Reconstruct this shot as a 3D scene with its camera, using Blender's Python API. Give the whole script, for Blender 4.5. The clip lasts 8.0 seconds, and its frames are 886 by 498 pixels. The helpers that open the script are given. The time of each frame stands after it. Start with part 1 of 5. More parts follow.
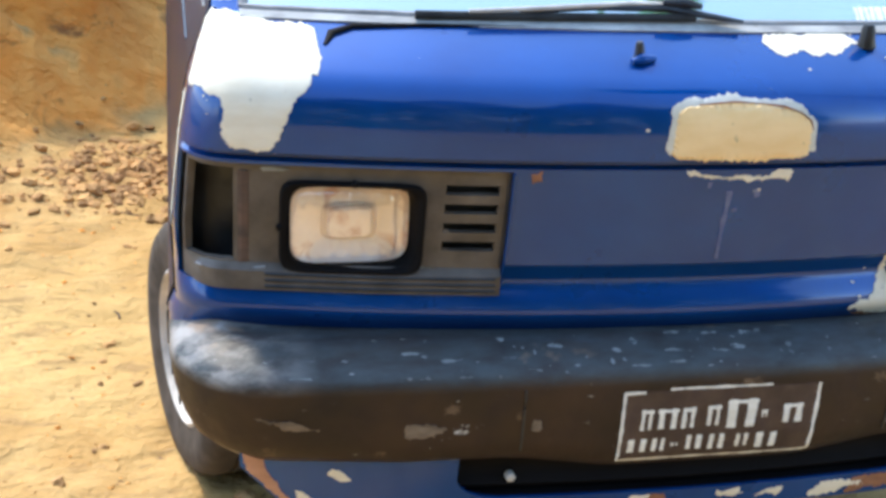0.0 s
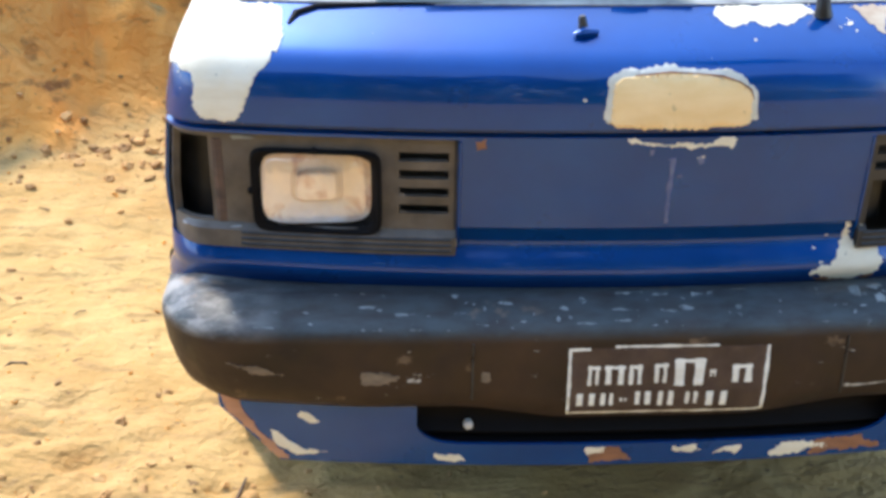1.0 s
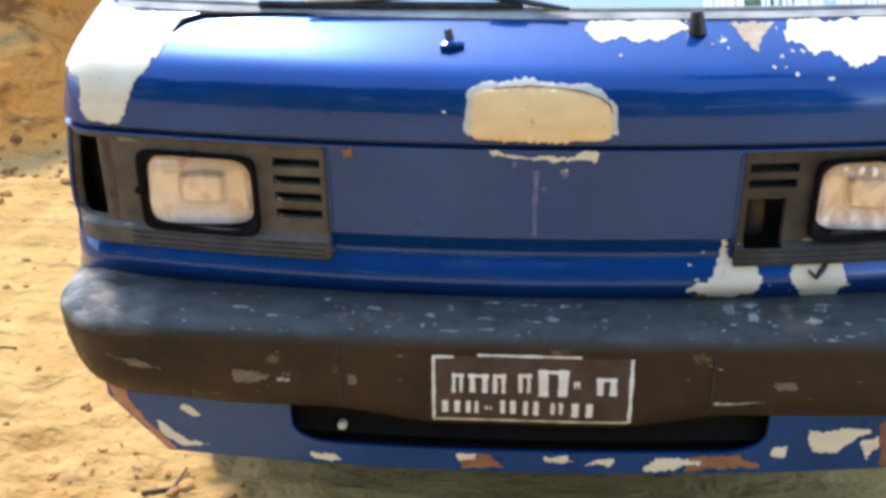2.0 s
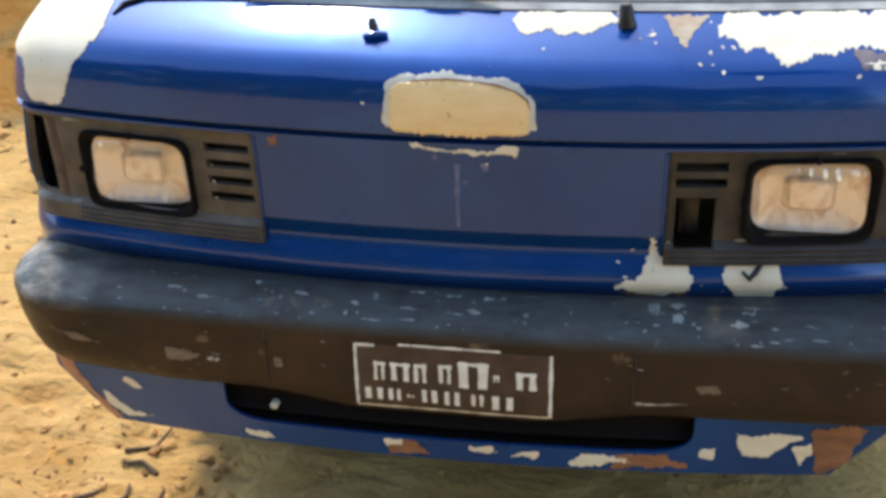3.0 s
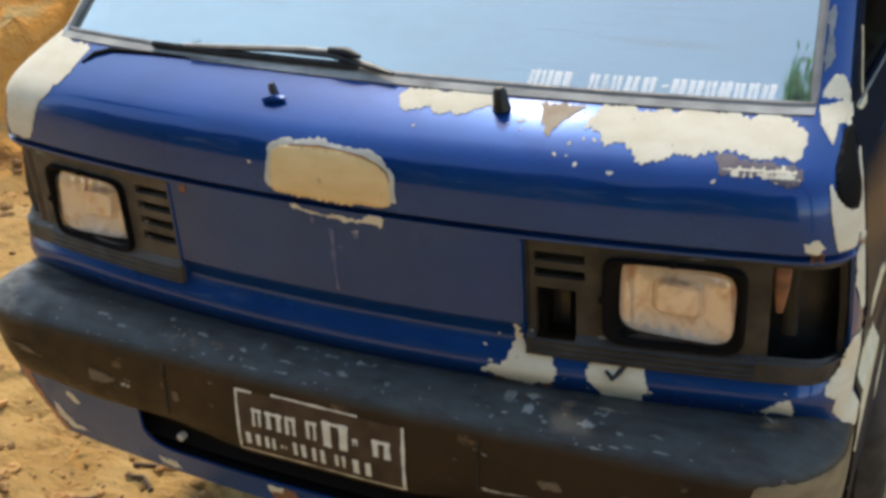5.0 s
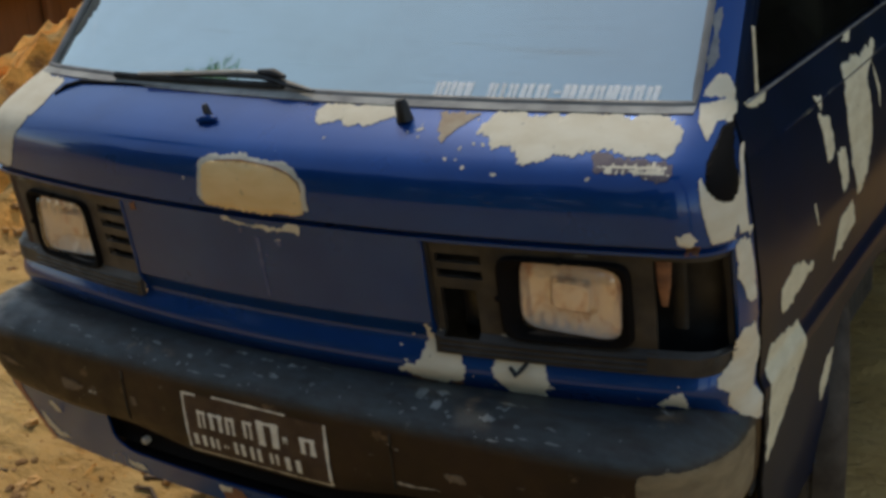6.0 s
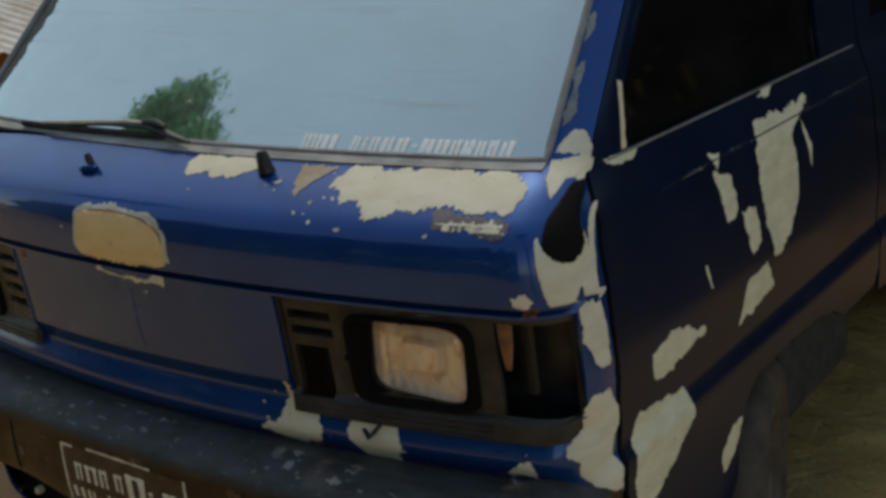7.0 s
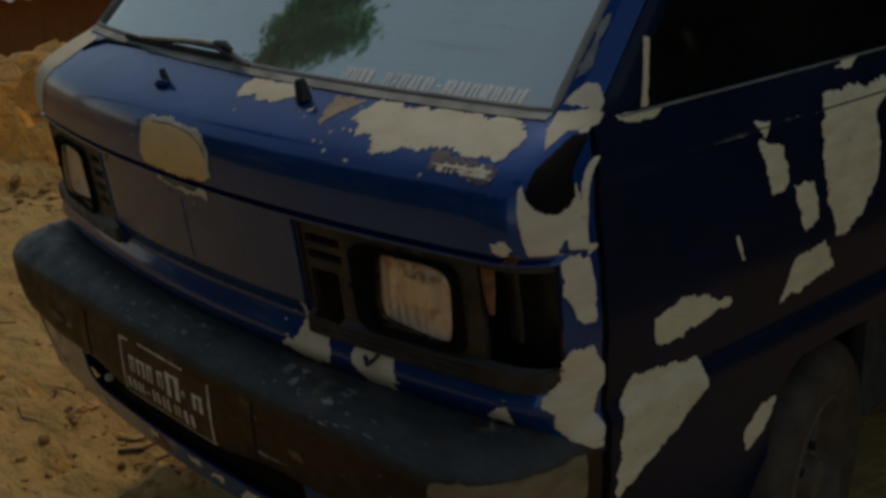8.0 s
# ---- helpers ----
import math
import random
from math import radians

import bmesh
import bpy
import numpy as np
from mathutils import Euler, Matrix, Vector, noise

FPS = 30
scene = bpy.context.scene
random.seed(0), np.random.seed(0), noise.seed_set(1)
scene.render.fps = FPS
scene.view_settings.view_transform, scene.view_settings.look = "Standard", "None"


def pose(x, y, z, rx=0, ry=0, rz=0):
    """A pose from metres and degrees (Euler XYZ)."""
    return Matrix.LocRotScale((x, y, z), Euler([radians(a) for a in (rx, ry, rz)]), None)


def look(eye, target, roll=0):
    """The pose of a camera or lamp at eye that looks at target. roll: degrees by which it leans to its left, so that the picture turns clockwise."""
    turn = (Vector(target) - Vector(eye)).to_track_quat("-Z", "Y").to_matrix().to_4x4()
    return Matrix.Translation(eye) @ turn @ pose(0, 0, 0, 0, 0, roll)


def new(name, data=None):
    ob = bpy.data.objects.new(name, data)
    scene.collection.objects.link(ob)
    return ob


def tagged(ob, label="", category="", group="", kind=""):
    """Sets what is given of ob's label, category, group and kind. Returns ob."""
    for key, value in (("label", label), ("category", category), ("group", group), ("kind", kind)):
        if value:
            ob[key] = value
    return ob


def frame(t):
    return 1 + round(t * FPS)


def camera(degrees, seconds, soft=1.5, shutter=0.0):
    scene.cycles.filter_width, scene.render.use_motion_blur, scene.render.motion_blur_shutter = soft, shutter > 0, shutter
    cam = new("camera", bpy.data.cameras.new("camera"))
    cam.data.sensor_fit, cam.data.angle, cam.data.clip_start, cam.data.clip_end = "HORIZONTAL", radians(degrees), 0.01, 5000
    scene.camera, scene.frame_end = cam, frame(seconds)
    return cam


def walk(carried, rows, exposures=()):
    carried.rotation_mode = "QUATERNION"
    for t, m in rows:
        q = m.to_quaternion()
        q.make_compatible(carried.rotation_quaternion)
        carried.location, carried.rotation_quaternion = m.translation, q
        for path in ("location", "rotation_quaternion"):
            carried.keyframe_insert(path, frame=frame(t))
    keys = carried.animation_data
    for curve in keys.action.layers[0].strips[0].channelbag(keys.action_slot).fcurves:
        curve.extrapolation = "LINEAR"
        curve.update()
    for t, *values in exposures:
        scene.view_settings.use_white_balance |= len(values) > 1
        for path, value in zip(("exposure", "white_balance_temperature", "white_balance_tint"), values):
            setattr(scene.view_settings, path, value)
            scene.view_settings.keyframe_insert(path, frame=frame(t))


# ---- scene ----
cam = camera(40.5, 8.0, soft=3.4)
PATH = [
    (0, (-0.817, -1.524, 1.528), (-0.386, 0.295, 0.818), 3.2),
    (0.5, (-0.641, -1.623, 1.548), (-0.426, 0.228, 0.823), 1.1),
    (1, (-0.473, -1.708, 1.577), (-0.356, 0.136, 0.812), 0.3),
    (1.2, (-0.404, -1.72, 1.572), (-0.287, 0.132, 0.826), -0.6),
    (2.3, (0.061, -1.755, 1.636), (-0.124, 0.078, 0.858), 0.1),
    (2.5, (0.116, -1.739, 1.686), (-0.108, 0.062, 0.845), -0.1),
    (3, (0.275, -1.684, 1.672), (-0.024, 0.102, 0.822), -0.9),
    (3.5, (0.422, -1.631, 1.64), (0.04, 0.165, 0.849), -3.0),
    (4, (0.62, -1.615, 1.7), (0.036, 0.096, 0.844), -3.2),
    (4.5, (0.757, -1.627, 1.686), (0.14, 0.118, 0.928), -3.0),
    (4.7, (0.839, -1.564, 1.701), (0.155, 0.154, 0.939), -1.8),
    (5.8, (1.258, -1.461, 1.64), (0.275, 0.148, 0.971), -2.8),
    (6, (1.334, -1.436, 1.65), (0.333, 0.159, 0.977), -4.0),
    (6.5, (1.466, -1.312, 1.63), (0.409, 0.245, 0.954), -3.3),
    (7, (1.62, -1.183, 1.618), (0.48, 0.353, 1.033), -4.2),
    (7.5, (1.824, -1.098, 1.622), (0.505, 0.304, 1.078), -1.0),
    (8, (1.903, -0.974, 1.601), (0.491, 0.283, 0.95), -1.7),
]
EXPOSURES = [(0.0, 1.08, 6350, 9), (1.0, 1.16, 6350, 10), (2.5, 0.95, 6950, 10), (3.0, 0.80, 7150, 10), (3.5, 0.76, 7250, 10), (4.0, 0.50, 7600, 9), (4.5, 0.42, 7700, 9),
             (5.8, -0.45, 7900, 8), (6.5, -0.92, 8100, 6), (7.0, -0.86, 8150, 4), (7.5, -1.52, 8250, 3), (8.0, -2.05, 8900, 7)]
walk(cam, [(t, look(eye, target, roll)) for t, eye, target, roll in PATH], EXPOSURES)

# ---------------------------------------------------------------- light
SUN_FROM = Vector((-0.30, 0.46, 0.84)).normalized()
sun = new("sun", bpy.data.lights.new("sun", "SUN"))
sun.data.energy, sun.data.angle, sun.data.color = 2.1, radians(5.0), (1.0, 0.90, 0.74)
sun.matrix_basis = look(SUN_FROM * 30, (0, 0, 0))
world = bpy.data.worlds.new("sky")
scene.world = world
world.use_nodes = True
wn = world.node_tree.nodes
sky = wn.new("ShaderNodeTexSky")
sky.sky_type, sky.sun_disc = "NISHITA", False
sky.sun_elevation = math.asin(SUN_FROM.z)
sky.sun_rotation = math.atan2(SUN_FROM.x, SUN_FROM.y)
sky.dust_density, sky.air_density = 0.8, 1.0
wl = world.node_tree.links
haze, clouds, soft_edge = wn.new("ShaderNodeMix"), wn.new("ShaderNodeTexNoise"), wn.new("ShaderNodeMapRange")
haze.data_type = "RGBA"
clouds.inputs["Scale"].default_value, clouds.inputs["Detail"].default_value = 1.6, 5
soft_edge.inputs[1].default_value, soft_edge.inputs[2].default_value = 0.35, 0.7
soft_edge.inputs[3].default_value, soft_edge.inputs[4].default_value = 0.35, 0.75
wl.new(wn.new("ShaderNodeTexCoord").outputs["Generated"], clouds.inputs["Vector"])
wl.new(clouds.outputs["Fac"], soft_edge.inputs[0])
updir, thin, veil = wn.new("ShaderNodeSeparateXYZ"), wn.new("ShaderNodeMapRange"), wn.new("ShaderNodeMath")
thin.inputs[1].default_value, thin.inputs[2].default_value = 0.15, 1.0
thin.inputs[3].default_value, thin.inputs[4].default_value = 1.0, 0.45
veil.operation = "MULTIPLY"
wl.new(wn["Texture Coordinate"].outputs["Generated"], updir.inputs[0])
wl.new(updir.outputs[2], thin.inputs[0])
wl.new(thin.outputs[0], veil.inputs[0])
wl.new(soft_edge.outputs[0], veil.inputs[1])
sunward, near_sun, hazy = wn.new("ShaderNodeVectorMath"), wn.new("ShaderNodeMapRange"), wn.new("ShaderNodeMath")
sunward.operation, hazy.operation = "DOT_PRODUCT", "MULTIPLY"
sunward.inputs[1].default_value = SUN_FROM
wl.new(wn["Texture Coordinate"].outputs["Generated"], sunward.inputs[0])
near_sun.inputs[1].default_value, near_sun.inputs[2].default_value = 0.1, 0.7
near_sun.inputs[3].default_value, near_sun.inputs[4].default_value = 0.3, 1.0
wl.new(sunward.outputs["Value"], near_sun.inputs[0])
wl.new(veil.outputs[0], hazy.inputs[0])
wl.new(near_sun.outputs[0], hazy.inputs[1])
wl.new(hazy.outputs[0], haze.inputs[0])
clear = wn.new("ShaderNodeVectorMath")
clear.operation = "SCALE"
clear.inputs["Scale"].default_value = 2.2
wl.new(sky.outputs[0], clear.inputs[0])
wl.new(clear.outputs[0], haze.inputs[6])
haze.inputs[7].default_value = (3.3, 5.8, 8.7, 1)  # bright thin cloud
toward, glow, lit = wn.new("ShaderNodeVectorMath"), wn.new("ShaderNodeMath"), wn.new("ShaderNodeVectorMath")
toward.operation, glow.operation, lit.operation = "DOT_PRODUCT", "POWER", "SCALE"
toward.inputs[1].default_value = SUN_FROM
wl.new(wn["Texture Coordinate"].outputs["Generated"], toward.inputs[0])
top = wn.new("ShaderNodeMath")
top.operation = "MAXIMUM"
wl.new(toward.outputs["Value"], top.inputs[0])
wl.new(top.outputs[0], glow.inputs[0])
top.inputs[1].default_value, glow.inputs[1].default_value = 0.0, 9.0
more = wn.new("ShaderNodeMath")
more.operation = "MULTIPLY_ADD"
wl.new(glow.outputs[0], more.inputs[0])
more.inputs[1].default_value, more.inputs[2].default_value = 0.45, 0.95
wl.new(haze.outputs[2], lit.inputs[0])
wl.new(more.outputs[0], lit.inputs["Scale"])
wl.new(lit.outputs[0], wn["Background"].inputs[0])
wn["Background"].inputs[1].default_value = 0.15


# ---------------------------------------------------------------- materials
class Mat:
    """A node material with short helpers."""

    def __init__(self, name, color=(0.5, 0.5, 0.5), rough=0.5, metal=0.0, **more):
        self.m = bpy.data.materials.new(name)
        self.m.use_nodes = True
        self.t = self.m.node_tree
        self.b = self.t.nodes["Principled BSDF"]
        self.b.inputs["Base Color"].default_value = (*color, 1)
        self.b.inputs["Roughness"].default_value = rough
        self.b.inputs["Metallic"].default_value = metal
        for key, value in more.items():
            self.b.inputs[key.replace("_", " ")].default_value = value
        self.co = self.t.nodes.new("ShaderNodeTexCoord").outputs["Object"]

    def link(self, a, b):
        self.t.links.new(a, b)

    def scaled(self, sx, sy, sz):
        n = self.t.nodes.new("ShaderNodeMapping")
        n.inputs["Scale"].default_value = (sx, sy, sz)
        self.link(self.co, n.inputs["Vector"])
        return n.outputs[0]

    def noise(self, scale, detail=4, rough=0.55, vec=None, distort=0.0):
        n = self.t.nodes.new("ShaderNodeTexNoise")
        n.inputs["Scale"].default_value, n.inputs["Detail"].default_value = scale, detail
        n.inputs["Roughness"].default_value, n.inputs["Distortion"].default_value = rough, distort
        self.link(vec or self.co, n.inputs["Vector"])
        return n.outputs["Fac"]

    def voronoi(self, scale, feature="F1", vec=None):
        n = self.t.nodes.new("ShaderNodeTexVoronoi")
        n.feature = feature
        n.inputs["Scale"].default_value = scale
        self.link(vec or self.co, n.inputs["Vector"])
        return n.outputs["Distance"]

    def ramp(self, value, *stops):
        n = self.t.nodes.new("ShaderNodeValToRGB")
        while len(n.color_ramp.elements) < len(stops):
            n.color_ramp.elements.new(0.5)
        for e, (at, c) in zip(n.color_ramp.elements, stops):
            e.position = at
            e.color = (*c, 1) if isinstance(c, tuple) else (c, c, c, 1)
        self.link(value, n.inputs[0])
        return n.outputs[0]

    def mix(self, fac, a, b, how="MIX"):
        n = self.t.nodes.new("ShaderNodeMix")
        n.data_type, n.blend_type = "RGBA", how
        for value, socket in ((fac, n.inputs[0]), (a, n.inputs[6]), (b, n.inputs[7])):
            if isinstance(value, tuple):
                socket.default_value = (*value, 1)
            elif isinstance(value, (int, float)):
                socket.default_value = value
            else:
                self.link(value, socket)
        return n.outputs[2]

    def math(self, op, a, b):
        n = self.t.nodes.new("ShaderNodeMath")
        n.operation = op
        for value, socket in ((a, n.inputs[0]), (b, n.inputs[1])):
            if isinstance(value, (int, float)):
                socket.default_value = value
            else:
                self.link(value, socket)
        return n.outputs[0]

    def put(self, **sockets):
        for key, value in sockets.items():
            self.link(value, self.b.inputs[key.replace("_", " ")])
        return self

    def bump(self, height, strength=0.3, distance=0.002):
        n = self.t.nodes.new("ShaderNodeBump")
        n.inputs["Strength"].default_value, n.inputs["Distance"].default_value = strength, distance
        self.link(height, n.inputs["Height"])
        self.link(n.outputs[0], self.b.inputs["Normal"])
        return self


def paint_material():
    a = Mat("blue_paint", (0.001, 0.03, 0.2), 0.3, 0.45, Coat_Weight=1.0, Coat_Roughness=0.06, Coat_IOR=1.48, Specular_IOR_Level=0.05)
    broad, grain = a.noise(5.0, 5), a.noise(90, 3)
    base = a.mix(a.ramp(broad, (0.35, 0.0), (0.7, 1.0)), (0.0001, 0.042, 0.198), (0.0001, 0.058, 0.255))
    chips = a.ramp(a.noise(38, 6, 0.7), (0.73, 0.0), (0.755, 1.0))
    base = a.mix(chips, base, (0.42, 0.38, 0.30))
    a.put(Base_Color=base, Roughness=a.ramp(a.noise(9, 6), (0.3, 0.25), (0.75, 0.42)),
          Coat_Roughness=a.ramp(a.noise(7, 5), (0.3, 0.05), (0.75, 0.14)))
    return a.bump(a.mix(0.95, grain, a.noise(3.2, 3)), 0.3, 0.008).m


# The nose's blue made far darker: the sides' shade sits in this base.
def shaded_side_material():
    a = Mat("shaded_side_paint", (0.004, 0.02, 0.08), 0.45, 0.3, Coat_Weight=0.35, Coat_Roughness=0.10, Coat_IOR=1.45, Specular_IOR_Level=0.08)
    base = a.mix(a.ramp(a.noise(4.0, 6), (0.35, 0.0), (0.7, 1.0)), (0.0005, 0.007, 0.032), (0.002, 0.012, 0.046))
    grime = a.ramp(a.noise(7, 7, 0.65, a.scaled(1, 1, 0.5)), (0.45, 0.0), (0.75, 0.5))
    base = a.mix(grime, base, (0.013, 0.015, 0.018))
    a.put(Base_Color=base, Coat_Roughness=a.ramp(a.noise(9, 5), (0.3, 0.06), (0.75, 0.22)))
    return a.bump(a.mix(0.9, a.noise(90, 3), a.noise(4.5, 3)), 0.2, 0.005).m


def putty_material(name, light, dark):
    a = Mat(name, light, 0.75)
    smear = a.noise(14, 5, 0.6, a.scaled(1, 1, 3))
    base = a.mix(a.ramp(smear, (0.35, 0.0), (0.7, 1.0)), light, dark)
    base = a.mix(a.ramp(a.noise(60, 4), (0.68, 0.0), (0.75, 0.8)), base, (0.16, 0.13, 0.10))
    a.put(Base_Color=base, Roughness=a.ramp(a.noise(25, 3), (0.3, 0.78), (0.7, 0.95)))
    return a.bump(a.noise(45, 5), 0.3, 0.001).m


def bumper_material():
    a = Mat("worn_black_plastic", (0.03, 0.027, 0.025), 0.5, Specular_IOR_Level=0.3)
    base = a.mix(a.ramp(a.noise(6, 5), (0.35, 0.0), (0.7, 1.0)), (0.017, 0.0088, 0.0055), (0.040, 0.019, 0.0105))
    scuff = a.ramp(a.noise(26, 7, 0.7, a.scaled(0.5, 1, 1.6), 0.6), (0.66, 0.0), (0.70, 1.0))
    base = a.mix(scuff, base, (0.42, 0.40, 0.37))
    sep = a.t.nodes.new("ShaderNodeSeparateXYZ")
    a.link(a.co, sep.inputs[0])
    # Grey-blue over the top: sky sheen put into the colour, broken up like scuffs.
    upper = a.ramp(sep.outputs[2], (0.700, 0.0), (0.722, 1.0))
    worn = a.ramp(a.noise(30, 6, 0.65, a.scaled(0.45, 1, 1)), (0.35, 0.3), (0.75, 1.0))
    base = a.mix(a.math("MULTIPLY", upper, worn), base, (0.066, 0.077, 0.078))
    # Pale left corner: a gloss highlight painted in together with bleached wear.
    corner = a.t.nodes.new("ShaderNodeMapRange")
    corner.inputs[1].default_value, corner.inputs[2].default_value = -0.62, -0.76
    a.link(sep.outputs[0], corner.inputs[0])
    sheen_wear = a.ramp(a.noise(13, 6, 0.65, a.scaled(0.6, 1, 1.3)), (0.40, 0.0), (0.58, 0.9))
    base = a.mix(a.math("MULTIPLY", a.math("MULTIPLY", upper, corner.outputs[0]), sheen_wear), base, (0.33, 0.30, 0.27))
    rust = a.ramp(a.noise(9, 5, 0.6, a.scaled(1, 1, 1.4)), (0.64, 0.0), (0.72, 0.8))
    base = a.mix(rust, base, (0.20, 0.13, 0.08))
    a.put(Base_Color=base, Roughness=a.ramp(a.noise(20, 5), (0.3, 0.36), (0.7, 0.62)))
    return a.bump(a.noise(70, 5), 0.4, 0.0015).m


def plastic(name, color, rough=0.6):
    a = Mat(name, color, rough)
    lighter = tuple(min(1, c * 1.8 + 0.02) for c in color)
    a.put(Base_Color=a.mix(a.ramp(a.noise(16, 6), (0.35, 0.0), (0.75, 1.0)), color, lighter),
          Roughness=a.ramp(a.noise(30, 4), (0.3, max(0.1, rough - 0.15)), (0.7, min(1, rough + 0.2))))
    return a.bump(a.noise(120, 3), 0.3, 0.001).m


def glass(name, tint, rough, gloss, dusty=1.0):
    """A pane: a see-through tint under a constant film that mirrors the sky."""
    a = Mat(name, tint, rough)
    n = a.t.nodes
    clear, film, both = n.new("ShaderNodeBsdfTransparent"), n.new("ShaderNodeBsdfGlossy"), n.new("ShaderNodeMixShader")
    dust, top = n.new("ShaderNodeBsdfDiffuse"), n.new("ShaderNodeMixShader")
    clear.inputs[0].default_value = (*tint, 1)
    film.inputs["Roughness"].default_value = rough
    film.inputs["Color"].default_value = (0.95, 1.0, 0.95, 1)
    both.inputs[0].default_value = gloss
    a.link(clear.outputs[0], both.inputs[1])
    a.link(film.outputs[0], both.inputs[2])
    dust.inputs[0].default_value = (0.45, 0.45, 0.42, 1)
    film_dust = a.ramp(a.noise(4, 6, 0.6, a.scaled(1, 1, 2.5)), (0.35, 0.09 * dusty), (0.75, 0.24 * dusty))
    # Thin pale streaks across the pane, added to the dust.
    pale_streaks = a.ramp(a.noise(1.6, 4, 0.6, a.scaled(1.0, 1.0, 30.0)), (0.56, 0.0), (0.70, 0.32 * dusty))
    where = a.ramp(a.noise(2.3, 3), (0.48, 0.0), (0.62, 1.0))
    a.link(a.math("ADD", film_dust, a.math("MULTIPLY", pale_streaks, where)), top.inputs[0])
    a.link(both.outputs[0], top.inputs[1])
    a.link(dust.outputs[0], top.inputs[2])
    a.link(top.outputs[0], n["Material Output"].inputs[0])
    return a.m


def sand_material():
    a = Mat("sandy_earth", (0.55, 0.38, 0.2), 0.95)
    broad, mid, fine = a.noise(0.9, 5), a.noise(5, 6), a.noise(60, 5)
    base = a.mix(a.ramp(broad, (0.35, 0.0), (0.65, 1.0)), (0.50, 0.312, 0.103), (0.42, 0.232, 0.070))
    base = a.mix(a.ramp(mid, (0.4, 0.0), (0.75, 0.8)), base, (0.57, 0.380, 0.15))
    base = a.mix(a.ramp(a.noise(11, 6, 0.65), (0.60, 0.0), (0.72, 0.7)), base, (0.32, 0.185, 0.07))
    drag = a.ramp(a.noise(9, 7, 0.65, a.scaled(0.4, 1.5, 1), 1.2), (0.56, 0.0), (0.64, 0.75))
    base = a.mix(drag, base, (0.34, 0.20, 0.075))
    specks = a.ramp(a.noise(34, 4, 0.6, a.scaled(0.6, 1.2, 1), 0.5), (0.64, 0.0), (0.69, 0.8))
    base = a.mix(specks, base, (0.16, 0.085, 0.04))
    geo = a.t.nodes.new("ShaderNodeNewGeometry")
    sep = a.t.nodes.new("ShaderNodeSeparateXYZ")
    a.link(geo.outputs["Normal"], sep.inputs[0])
    clay = a.mix(a.ramp(a.noise(2.2, 6), (0.35, 0.0), (0.7, 1.0)), (0.94, 0.35, 0.055), (0.95, 0.47, 0.12))
    ledge = a.ramp(a.noise(2.6, 8, 0.68, a.scaled(0.9, 0.9, 1.5), 0.5), (0.55, 0.0), (0.63, 0.85))
    clay = a.mix(ledge, clay, (0.26, 0.10, 0.03))
    base = a.mix(a.ramp(sep.outputs[2], (0.70, 1.0), (0.91, 0.0)), base, clay)
    a.put(Base_Color=base)
    relief = a.mix(0.86, fine, a.noise(8, 5, 0.55, a.scaled(0.7, 1.3, 1), 0.3))
    return a.bump(relief, 1.0, 0.06).m


def wood_material(name, light, dark):
    a = Mat(name, light, 0.8)
    grain = a.noise(6, 6, 0.6, a.scaled(8, 8, 0.6), 0.4)
    a.put(Base_Color=a.mix(grain, dark, light))
    return a.bump(grain, 0.4, 0.004).m


def tin_material():
    a = Mat("weathered_tin", (0.45, 0.42, 0.38), 0.55, 0.3)
    base = a.mix(a.ramp(a.noise(3, 6), (0.4, 0.0), (0.7, 1.0)), (0.50, 0.47, 0.43), (0.28, 0.19, 0.12))
    a.put(Base_Color=base)
    return a.bump(a.noise(12, 4), 0.3, 0.005).m


PAINT = paint_material()
SHADED_SIDE_PAINT = shaded_side_material()
PUTTY = putty_material("cream_filler", (0.74, 0.675, 0.54), (0.65, 0.565, 0.42))
GREY_PUTTY = putty_material("grey_filler", (0.74, 0.685, 0.51), (0.61, 0.545, 0.38))
RUST = putty_material("rusted_steel", (0.30, 0.13, 0.06), (0.13, 0.06, 0.035))
BUMPER = bumper_material()
# A darker grey for the right-hand lamp panel.
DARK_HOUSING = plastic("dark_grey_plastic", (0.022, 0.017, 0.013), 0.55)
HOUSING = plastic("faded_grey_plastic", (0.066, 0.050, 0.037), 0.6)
RUBBER = plastic("black_rubber", (0.012, 0.012, 0.012), 0.85)
BLACK = plastic("black_plastic", (0.008, 0.008, 0.009), 0.45)
GASKET = plastic("grey_rubber_seal", (0.16, 0.155, 0.15), 0.6)
DUSTY = plastic("dusty_tyre_rubber", (0.04, 0.029, 0.02), 0.9)
STEEL = plastic("pale_wheel_steel", (0.40, 0.36, 0.31), 0.55)
# Rim steel again, dark brown: the right side's shade is in the colour.
SHADED_STEEL = plastic("shaded_wheel_steel", (0.07, 0.052, 0.038), 0.75)
LINING = plastic("dark_interior_trim", (0.02, 0.021, 0.022), 0.8)
DASH = plastic("grey_dashboard_vinyl", (0.06, 0.06, 0.06), 0.7)
WHITE = putty_material("white_hand_paint", (0.78, 0.76, 0.70), (0.62, 0.57, 0.48))
INK = plastic("black_marker", (0.008, 0.008, 0.01), 0.7)
